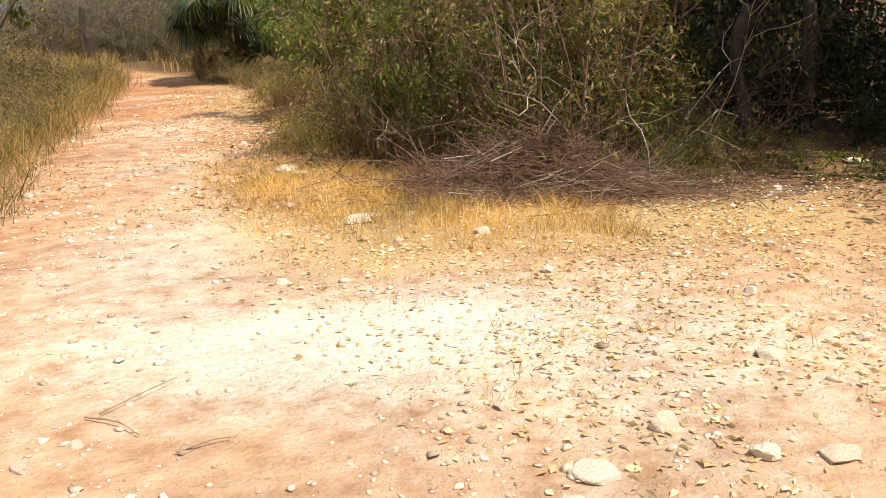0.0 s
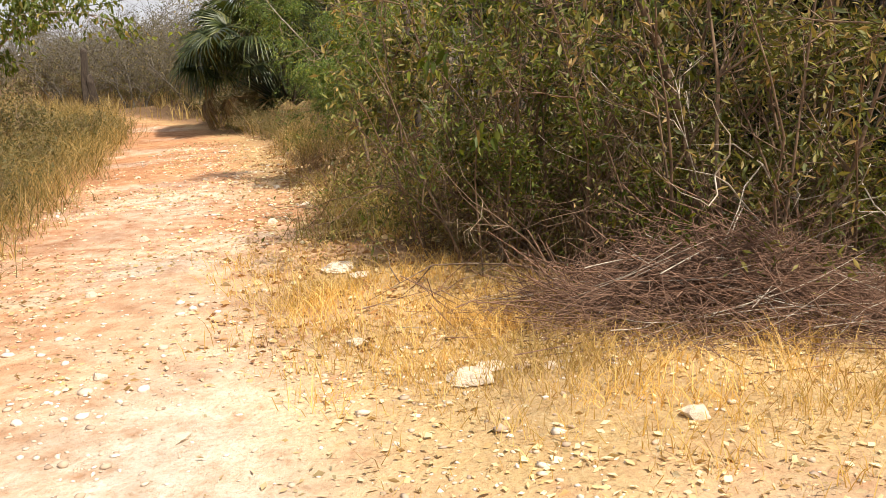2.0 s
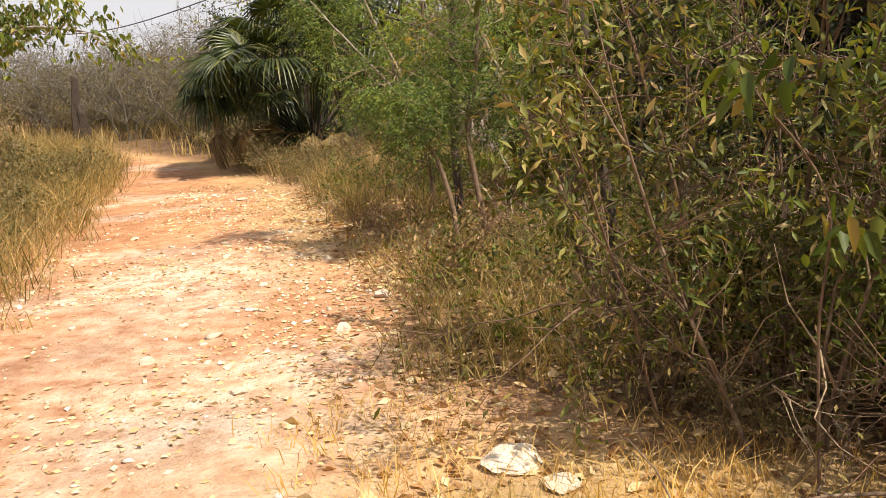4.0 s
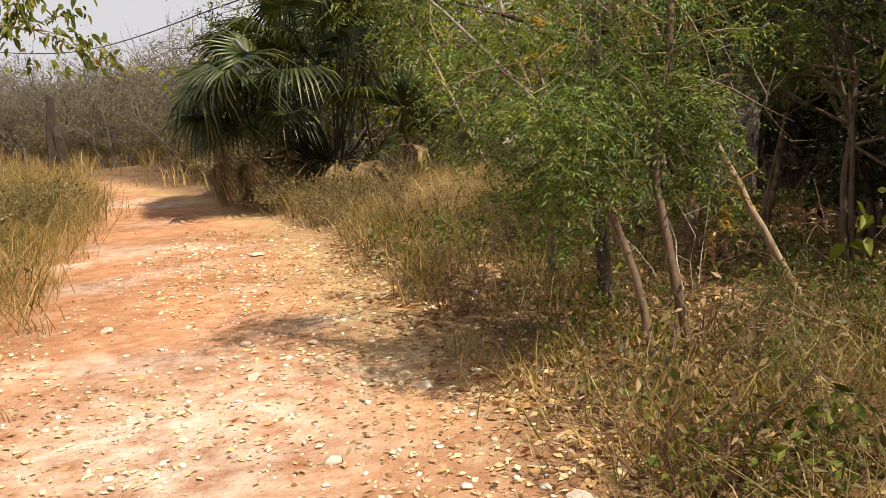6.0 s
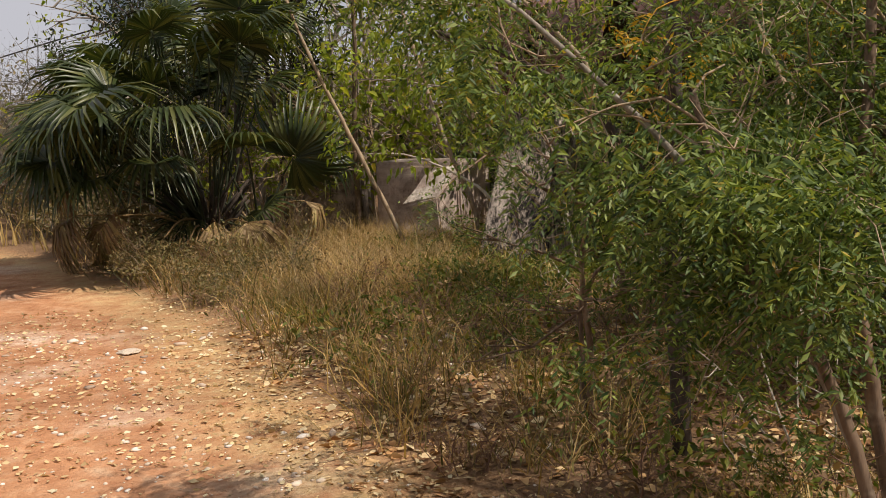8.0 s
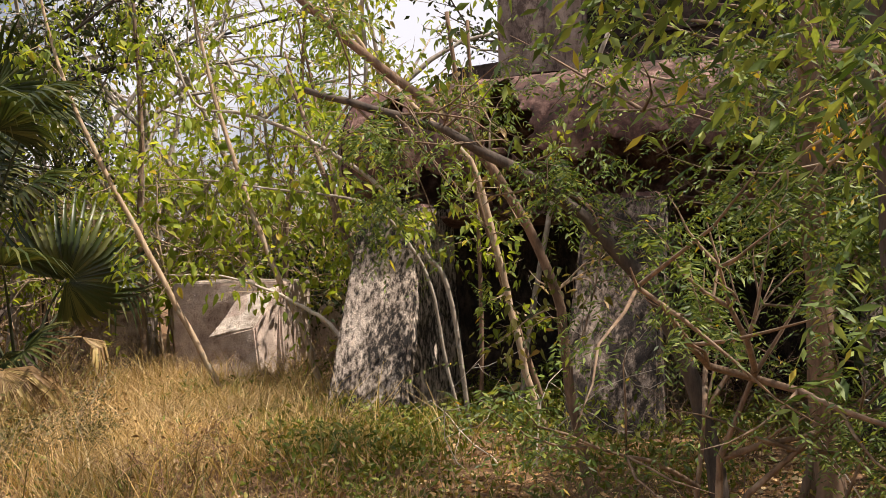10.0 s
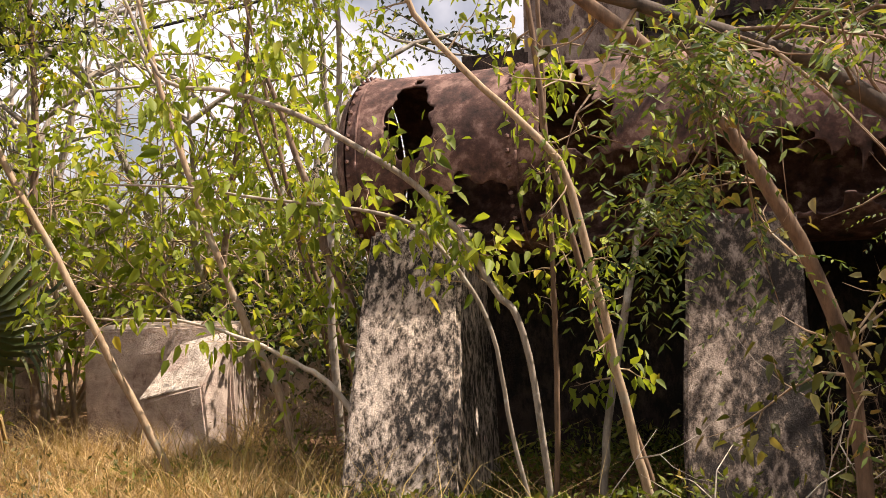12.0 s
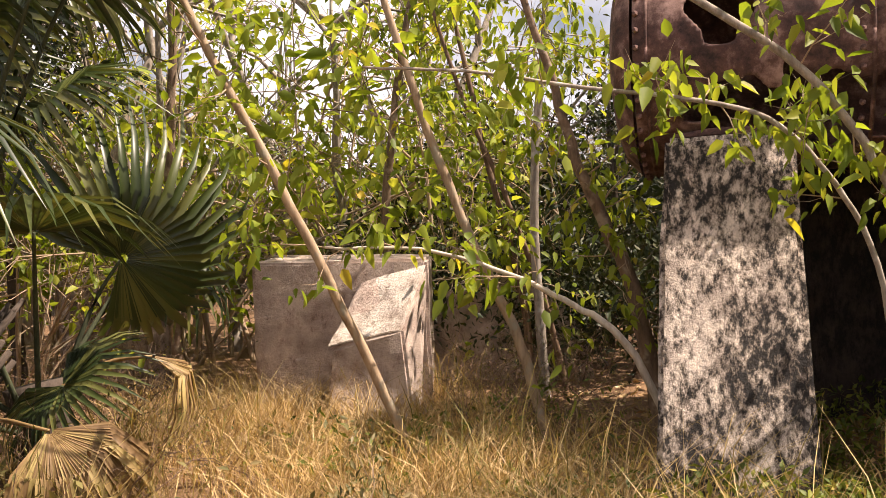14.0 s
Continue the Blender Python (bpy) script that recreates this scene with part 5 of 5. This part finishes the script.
plant_all(BARE, bare_spots + [(5.0, 26.4, 1.1), (6.2, 27.4, 1.2), (7.5, 28.8, 1.3), (8.6, 30.4, 1.3), (7.2, 31.0, 1.4), (10.2, 31.6, 1.5), (11.5, 34.0, 1.6), (9.2, 33.5, 1.6), (13.0, 33.0, 1.6)], rs)
LEFTS = [woody("leafy_shrub", rs, "half-dry yellow-green shrub in tall grass", "shrub", "shrubs on the left verge", fan_stems(rs, 6, 0.8, 0.01, 0.4, 0.25), True, "leaf_grey", "bark_tan", 2, 4, 0.055, 0.38, 0.06, (3, 5), shrink=0.66) for _ in range(2)]
plant_all(LEFTS, [(-6.2, 10.5), (-7.2, 11.5, 1.2), (-6.6, 13.0), (-7.4, 15), (-8.2, 17, 1.2), (-8.6, 19.5, 1.2), (-9.4, 22, 1.2), (-8.2, 13, 1.4), (-9.5, 16, 1.5), (-7.8, 9.4, 1.2), (-6.6, 8.6), (-9.2, 11, 1.5), (-4.9, 9.6, 0.5), (-5.3, 11.0, 0.55), (-5.8, 13.4, 0.55), (-6.4, 16.0, 0.6), (-7.0, 18.6, 0.6), (-7.6, 21.0, 0.6), (-4.3, 7.6, 0.45), (-5.5, 12.2, 0.6), (-6.2, 14.6, 0.6), (-10.5, 19, 1.5), (-11.5, 24, 1.5), (-5.9, 8.2, .7),
                  (-3.6, 18.9, 0.55), (-4.2, 20.2, 0.6), (-4.6, 21.4, 0.7), (-3.0, 19.2, 0.6), (-4.9, 23.2, 0.7), (-5.8, 24.6, 0.8), (-6.4, 25.8, 0.8)], rs)
stem("verge_tree", [(-8.4, 18.2, 0.0), (-8.1, 18.1, 1.3), (-7.5, 18.0, 2.0), (-6.8, 17.9, 2.3), (-6.0, 17.8, 2.2)], [0.05, 0.010], "verge tree leaning its leafy twigs over the trail", "bark_grey", 34, 4, 31, "leaf_mid", 0.10, "broad", 0.7, group="trees on the verge", low=0.45)


# ---- grass and litter ----
def scatter(rng, n, x0, x1, y0, y1, keep):
    x, y = rng.uniform(x0, x1, n), rng.uniform(y0, y1, n)
    k = rng.random(n) < keep(x, y)
    return x[k], y[k]


def tuft_points(rng, cx, cy, per, r):
    x, y = np.repeat(cx, per), np.repeat(cy, per)
    d = rng.normal(size=(len(x), 2)) * r
    return x + d[:, 0], y + d[:, 1]


def grass(name, label, mat, rng, cx, cy, per, r, h, w, lean=0.4):
    x, y = tuft_points(rng, cx, cy, per, r)
    s = Soup()
    hh = np.repeat(rng.uniform(0.55, 1.15, len(cx)), per) * h * rng.uniform(0.5, 1.1, len(x))
    blades(s, on_ground(x, y, 0.02), hh, w * rng.uniform(0.6, 1.3, len(x)), rng, lean)
    ob = s.link(name, M[mat])
    return tagged(ob, label, "grass", kind="stuff")


rg = np.random.default_rng(202)
cx, cy = scatter(rg, 6500, -13, -3.2, 3, 30, lambda x, y: sstep(-0.3, 0.15, left_of(y) - x) * np.where(x < left_of(y) - 3, 0.35, 1.0))
grass("tall_grass", "tall half-dry grass on the left verge", "grass_mixed", rg, cx, cy, 13, 0.10, 0.62, 0.007, 0.95)
cx, cy = scatter(rg, 1500, -7, -3.0, 3, 26, lambda x, y: np.exp(-((left_of(y) - x - 0.1) / 0.28) ** 2))
grass("dry_grass", "short golden dry grass along the verge", "grass_pale", rg, cx, cy, 9, 0.06, 0.22, 0.008, 0.6)
cx, cy = scatter(rg, 3600, -2.4, 1.2, 5.2, 9.3, lambda x, y: sstep(-2.1, -1.2, x + 0.25 * (y - 7.5)) * np.exp(-((y - 7.2 + 0.55 * (x + 0.6)) / 1.0) ** 2) * (0.35 + 0.65 * (waves(x, y, 4, 31) > -0.2)))
grass("dry_grass", "golden dry grass in front of the thicket", "grass_dry", rg, cx, cy, 11, 0.06, 0.19, 0.0045, 0.8)
cx, cy = scatter(rg, 700, -0.5, 3.2, 3.2, 6.2, lambda x, y: 0.35 + 0 * x)
grass("dry_grass", "sparse golden dry grass on stony ground", "grass_dry", rg, cx, cy, 7, 0.05, 0.11, 0.004, 0.9)
cx, cy = scatter(rg, 1100, -2.6, 0.3, 9.3, 13.4, lambda x, y: sstep(0.0, 0.5, x - right_of(y)) * 0.55)
grass("weeds", "low half-dry weeds beside the trail", "grass_weed", rg, cx, cy, 11, 0.09, 0.34, 0.006, 0.9)
cx, cy = scatter(rg, 1250, -5.4, -0.6, 14.0, 22.5, lambda x, y: np.exp(-((x - right_of(y) - 0.85) / 0.6) ** 2) * sstep(0.05, 0.4, x - right_of(y)))
grass("tall_grass", "tall yellow-green grass along the trail", "grass_mixed", rg, cx, cy, 13, 0.08, 0.46, 0.007, 0.95)
cx, cy = scatter(rg, 2400, -3.8, -0.3, 18.2, 23.2, lambda x, y: np.exp(-((x + 2.0 - 0.25 * (y - 20)) / 0.85) ** 2) * sstep(0.3, 0.8, x - right_of(y)))
grass("dry_grass", "long straw-coloured grass before the concrete block", "grass_straw", rg, cx, cy, 12, 0.09, 0.40, 0.006, 0.95)
cx, cy = scatter(rg, 520, -3.6, -0.4, 17.6, 22.6, lambda x, y: sstep(0.3, 0.9, x - right_of(y)) * (0.2 + 0.8 * (waves(x, y, 2.0, 93) > 0)))
grass("tall_grass", "scattered tall pale grass stalks among shorter grass", "grass_weed", rg, cx, cy, 6, 0.07, 0.68, 0.006, 0.8)
cx, cy = scatter(rg, 900, -2.4, 1.6, 15.5, 21.5, lambda x, y: 0.3 + 0 * x)
grass("weeds", "green weeds and grass before the piers", "grass_mixed", rg, cx, cy, 9, 0.1, 0.22, 0.009, 0.8)
cx, cy = scatter(rg, 2600, -30, -9, -8, 24, lambda x, y: 0.6 + 0 * x)
grass("tall_grass", "pale dry grass of the open field", "grass_pale", rg, cx, cy, 8, 0.2, 0.6, 0.02, 0.5)
cx, cy = scatter(rg, 1600, -26, -3, 22, 46, lambda x, y: np.where((x > right_of(y) + 0.2) | (x < left_of(y) - 0.2), 0.55, 0))
grass("tall_grass", "pale dry grass beyond the bend", "grass_pale", rg, cx, cy, 9, 0.16, 0.7, 0.02, 0.4)


def low_herbs(name, label, mat, boxes, seed):
    """Small-leaved herbs close to the ground."""
    rng = np.random.default_rng(seed)
    s = Soup()
    for x0, x1, y0, y1, n, high in boxes:
        x, y = scatter(rng, n, x0, x1, y0, y1, lambda x, y: np.maximum(sstep(0.15, 0.7, x - right_of(y)), sstep(0.0, 0.4, left_of(y) - x)) * (0.3 + 0.7 * (waves(x, y, 2.5, 9) > -0.1)))
        x, y = tuft_points(rng, x, y, 14, 0.08)
        P = on_ground(x, y)
        P[:, 2] += rng.uniform(0.02, high, len(P)) * (0.6 + 0.4 * waves(P[:, 0], P[:, 1], 3, 2))
        L = rng.uniform(0.025, 0.075, len(P))
        leaves(s, P, rng.normal(size=P.shape) + (0, 0, 0.2), L, L * 0.38, rng, 0.2)
    tagged(s.link(name, M[mat]), label, "weeds", kind="stuff")


low_herbs("low_herbs", "low yellow-green herbs on the woodland edge", "leaf_mid", [(-2.0, 0.6, 9.8, 13.2, 300, 0.36), (-1.8, 0.6, 13.2, 17.5, 420, 0.28), (-1.8, 1.8, 17.2, 20.2, 1000, 0.3), (1.6, 3.4, 6.8, 7.8, 110, 0.25), (-3.2, -1.4, 15, 19, 300, 0.28), (-2.3, -0.3, 18.6, 21.6, 420, 0.34)], 44)
low_herbs("low_herbs", "half-dry leafy weeds in the verge grass", "leaf_grey", [(-9.0, -3.4, 4.5, 23, 5200, 0.68), (-2.0, 0.6, 9.8, 13.2, 200, 0.4)], 45)


def litter(name, label, mat, boxes, seed, size=(0.014, 0.038)):
    rng = np.random.default_rng(seed)
    s = Soup()
    for x0, x1, y0, y1, n, keep in boxes:
        x, y = scatter(rng, n, x0, x1, y0, y1, keep)
        P = on_ground(x, y)
        P[:, 2] += rng.uniform(0.002, 0.012, len(P))
        a = rng.uniform(0, 6.28, len(P))
        D = np.stack([np.cos(a), np.sin(a), rng.uniform(-0.08, 0.18, len(P))], 1)
        L = rng.uniform(*size, len(P))
        leaves(s, P, D, L, L * rng.uniform(0.2, 0.7, len(P)), rng, 0.12)
    tagged(s.link(name, M[mat]), label, "leaf litter", kind="stuff")


side = lambda x, y: sstep(-0.5, 0.5, x - right_of(y))
litter("leaf_litter", "golden dry leaves strewn over stony ground", "litter_gold",
       [(-1.8, 3.6, 2.4, 7.2, 15000, lambda x, y: sstep(-1.6, 0.2, x + 0.5 * (y - 5)) * (0.25 + 0.75 * (waves(x, y, 3, 7) > -0.3))), (-4.2, -1.6, 9, 20, 9000, lambda x, y: np.exp(-((x - right_of(y)) / 0.55) ** 2)), (-5.2, -1.2, 6.5, 19, 22000, lambda x, y: (0.6 * (1 - side(x, y)) + 0.1) * (0.2 + 0.8 * (waves(x, y, 2.2, 19) > -0.1)))], 51, (0.009, 0.052))
litter("leaf_litter", "brown fallen leaves under the trees", "litter",
       [(-3.2, 2.2, 8.5, 17.0, 24000, lambda x, y: side(x, y) * 0.9), (-3.0, 2.4, 15.5, 21, 9000, lambda x, y: side(x, y) * 0.8), (0.0, 6.5, 5.6, 11, 9000, lambda x, y: sstep(5.6, 7.5, y + 0.2 * x)),
        (-6.2, -3, 6, 20, 2500, lambda x, y: np.exp(-((x - left_of(y)) / 0.5) ** 2))], 52)

litter("leaf_litter", "large pale brown curled leaves at the edge of the trail", "litter_pale",
       [(-3.4, 1.4, 9.5, 17.5, 17000, lambda x, y: sstep(-0.25, 0.35, x - right_of(y)) * (0.25 + 0.75 * (waves(x, y, 3, 17) > -0.2))), (-1.2, 3.0, 17.0, 22.0, 4500, lambda x, y: 0.7 + 0 * x), (-2.3, 0.5, 6.8, 10.5, 2500, lambda x, y: side(x, y))], 53, (0.03, 0.085))


# ---- stones ----
def rock_mesh(seed, sub=3):
    bm = bmesh.new()
    bmesh.ops.create_icosphere(bm, subdivisions=sub, radius=1)
    o = Vector((seed * 3.7, seed * 1.3, 0))
    g = np.random.default_rng(900 + seed)
    cuts = [(Vector(unit(g.normal(size=3) * (1, 1, 0.8))), g.uniform(0.42, 0.75)) for _ in range(11)]
    for v in bm.verts:
        c = v.co.copy()
        k = 1 + 0.35 * noise.noise(c * 0.9 + o) + 0.18 * noise.noise(c * 2.3 + o) + 0.06 * noise.noise(c * 6 + o)
        c = Vector((c.x * k, c.y * k * 0.8, c.z * k * 0.6))
        for n, d in cuts:
            c -= n * max(0.0, c.dot(n) - d)
        c += Vector(noise.noise_vector(c * 5 + o)) * 0.03
        c.z = max(c.z, -0.3)
        v.co = c
    me = bpy.data.meshes.new("stone")
    bm.to_mesh(me)
    bm.free()
    me.materials.append(M["stone"])
    return me


ROCKS = [rock_mesh(i) for i in range(6)]
STONES = [(-1.45, 2.9, 0.055), (-1.33, 3.05, 0.035), (0.46, 2.68, 0.10), (0.74, 2.98, 0.085), (1.3, 3.55, 0.075), (1.0, 2.75, 0.07), (1.22, 2.72, 0.09), (-0.59, 6.41, 0.15), (-0.5, 6.55, 0.09), (-0.22, 6.51, 0.05), (0.26, 5.85, 0.07), (-1.77, 5.96, 0.06),
          (-2.36, 6.73, 0.05), (-1.38, 8.55, 0.16), (-1.25, 8.35, 0.09), (0.86, 3.95, 0.035), (3.45, 7.7, 0.13), (-1.3, 4.5, 0.03), (-2.3, 5.3, 0.05), (-2.55, 5.0, 0.045), (-2.75, 4.8, 0.05), (-1.0, 3.5, 0.03), (0.2, 3.2, 0.05), (0.35, 2.5, 0.06), (1.6, 3.0, 0.06), (1.5, 4.4, 0.05),
          (0.55, 4.9, 0.05), (-2.52, 12.79, 0.06), (-4.08, 17.09, 0.10), (-3.4, 13.1, 0.05), (-4.56, 14.4, 0.05), (-2.2, 10.6, 0.07), (-2.6, 9.6, 0.05), (-3.2, 10.2, 0.06), (-2.0, 11.4, 0.08), (1.9, 5.3, 0.05), (0.1, 7.3, 0.05), (-0.9, 5.0, 0.05), (-1.15, 7.0, 0.07), (1.05, 4.3, 0.04),
          (0.75, 3.4, 0.05), (1.75, 3.7, 0.05), (-0.2, 2.9, 0.03), (-3.0, 8.4, 0.05)]
rk = np.random.default_rng(61)
for i, (sx, sy, sr) in enumerate(STONES):
    o = new("stone", ROCKS[i % 6])
    o.matrix_basis = Matrix.Translation((sx, sy, float(ground_z(sx, sy)) + sr * 0.1)) @ Matrix.Rotation(rk.uniform(0, 6.28), 4, "Z") @ Matrix.Diagonal((sr, sr, sr * (rk.uniform(0.6, 1.0) if sr < 0.09 else 0.3), 1))
    tagged(o, "pale flat limestone half sunk in the earth" if sr > 0.09 else "small pale limestone lying on the trail", "stone", "stones on the trail")


def gravel():
    rng = np.random.default_rng(71)
    bm = bmesh.new()
    bmesh.ops.create_icosphere(bm, subdivisions=1, radius=1)
    base = np.array([v.co[:] for v in bm.verts])
    tris = np.array([[v.index for v in f.verts] for f in bm.faces])
    bm.free()
    s = Soup()
    for x0, x1, y0, y1, n, keep, big in ((-3.2, 3.0, 1.8, 7.5, 6500, lambda x, y: 0.25 + 0.75 * (waves(x, y, 2.4, 17) > 0), 0.014), (-5.2, -1.8, 7, 18, 3200, lambda x, y: (x > left_of(y)) * (0.2 + 0.6 * (waves(x, y, 1.7, 18) > 0)), 0.017)):
        x, y = scatter(rng, n, x0, x1, y0, y1, keep)
        for px, py in zip(x, y):
            r = big * rng.lognormal(-0.35, 0.5)
            V = base * (1 + 0.25 * rng.normal(size=(len(base), 1))) * np.array([r, r * rng.uniform(0.5, 1), r * rng.uniform(0.25, 0.55)])
            a = rng.uniform(0, 6.28)
            c, q = math.cos(a), math.sin(a)
            V = np.stack([V[:, 0] * c - V[:, 1] * q, V[:, 0] * q + V[:, 1] * c, V[:, 2]], 1) + (px, py, float(ground_z(px, py)) + r * 0.15)
            s.add(V, tris)
    tagged(s.link("gravel", M["gravel"]), "loose pale gravel strewn over the trail", "gravel", kind="stuff")


gravel()


# ---- cut brushwood, sticks, post and cable ----
def brush_pile():
    rng = np.random.default_rng(81)
    s = Soup()
    for _ in range(2300):
        u = rng.normal(0, 0.55)
        v = rng.normal(0, 0.24)
        c = np.array([0.75 + u, 7.1 - 0.22 * u + v, 0])
        h = 0.40 * (0.75 + 0.35 * float(waves(u, v, 6, 83))) * math.exp(-(u / 0.75) ** 2 - ((v - 0.08) / 0.34) ** 2)
        c[2] = 0.01 + rng.random() ** 0.7 * (0.04 + h)
        a = rng.normal(-0.4, 0.9)
        d = np.array([math.cos(a), math.sin(a), rng.normal(0.05, 0.38)])
        L = rng.uniform(0.2, 0.95)
        bend = rng.normal(size=3) * 0.13
        p0, p1 = c - d * L / 2, c + d * L / 2
        p0[2], p1[2] = max(p0[2], 0.01), max(p1[2], 0.01)
        tube(s, smooth_line([p0, c + bend * (1, 1, 0.3), p1], 5), [rng.uniform(0.0015, 0.0045), 0.001], 3)
    tagged(s.link("brush_pile", M["twig_red"]), "heap of cut dry reddish brushwood beside the thicket", "brushwood", kind="stuff")
    pale = Soup()
    for _ in range(60):
        u, v = rng.normal(0, 0.6), rng.normal(0, 0.26)
        c = np.array([0.75 + u, 7.1 - 0.22 * u + v, 0])
        c[2] = 0.05 + 0.36 * math.exp(-(u / 0.75) ** 2 - ((v - 0.08) / 0.34) ** 2) * rng.uniform(0.6, 1.0)
        a = rng.normal(-0.4, 0.8)
        d = np.array([math.cos(a), math.sin(a), rng.normal(0.05, 0.3)]) * rng.uniform(0.2, 0.5)
        p0, p1 = c - d, c + d
        p0[2], p1[2] = max(p0[2], 0.01), max(p1[2], 0.01)
        tube(pale, smooth_line([p0, c + rng.normal(size=3) * (0.08, 0.08, 0.03), p1], 6), [rng.uniform(0.0015, 0.004), 0.001], 4)
    tagged(pale.link("brush_pile", M["twig_pale"]), "pale bleached sticks lying over the brushwood heap", "brushwood", kind="stuff")


brush_pile()
for n, (p0, p1, rr) in enumerate([((-1.38, 3.28, 0.012), (-1.12, 3.1, 0.012), 0.004), ((-1.33, 3.3, 0.015), (-1.12, 3.62, 0.02), 0.003), ((-0.95, 2.95, 0.012), (-0.78, 3.05, 0.012), 0.004)]):
    s = Soup()
    mid = (np.array(p0) + np.array(p1)) / 2 + np.array([0.02, 0.015, 0.008])
    gz = float(ground_z(*p0[:2]))
    tube(s, smooth_line([np.array(p0) + (0, 0, gz), mid + (0, 0, gz), np.array(p1) + (0, 0, gz)], 7), [rr, rr * 0.5], 5)
    tagged(s.link("twig", M["bark_tan"]), "thin brown fallen twig lying on the trail", "twig", "fallen twigs")


def post():
    p = thing("fence_post", -10.9, 30.0, 0, "old dark leaning wooden fence post in tall grass", "post")
    bm = rough_block([(-0.11, -0.1, -0.1), (0.11, -0.1, -0.1), (0.11, 0.1, -0.1), (-0.11, 0.1, -0.1)], [(0.05, -0.07, 1.9), (0.2, -0.07, 1.8), (0.2, 0.07, 1.85), (0.05, 0.07, 1.95)], 5, 0.03, 2, 0.02)
    part("post_body", bm, M["bark_dark"], p)
    bm = rough_block([(0.1, -0.08, 0.0), (0.42, -0.08, 0.0), (0.42, 0.08, 0.0), (0.1, 0.08, 0.0)], [(0.16, -0.05, 1.2), (0.3, -0.05, 1.1), (0.3, 0.05, 1.15), (0.16, 0.05, 1.2)], 4, 0.03, 6, 0.02)
    part("stump", bm, M["bark_dark"], p)


post()
cab = thing("overhead_cable", -9.0, 50.0, 6.0, "thin black cable slung over the trail", "cable", kind="structure")
s = Soup()
tube(s, smooth_line([(-40, 47, 2.6), (-18.6, 27.6, -0.2), (0, 0, 0), (11, -16, 0.4), (24, -34, 3)], 40), [0.035, 0.035], 5)
s.link("wire", M["cable"], cab)
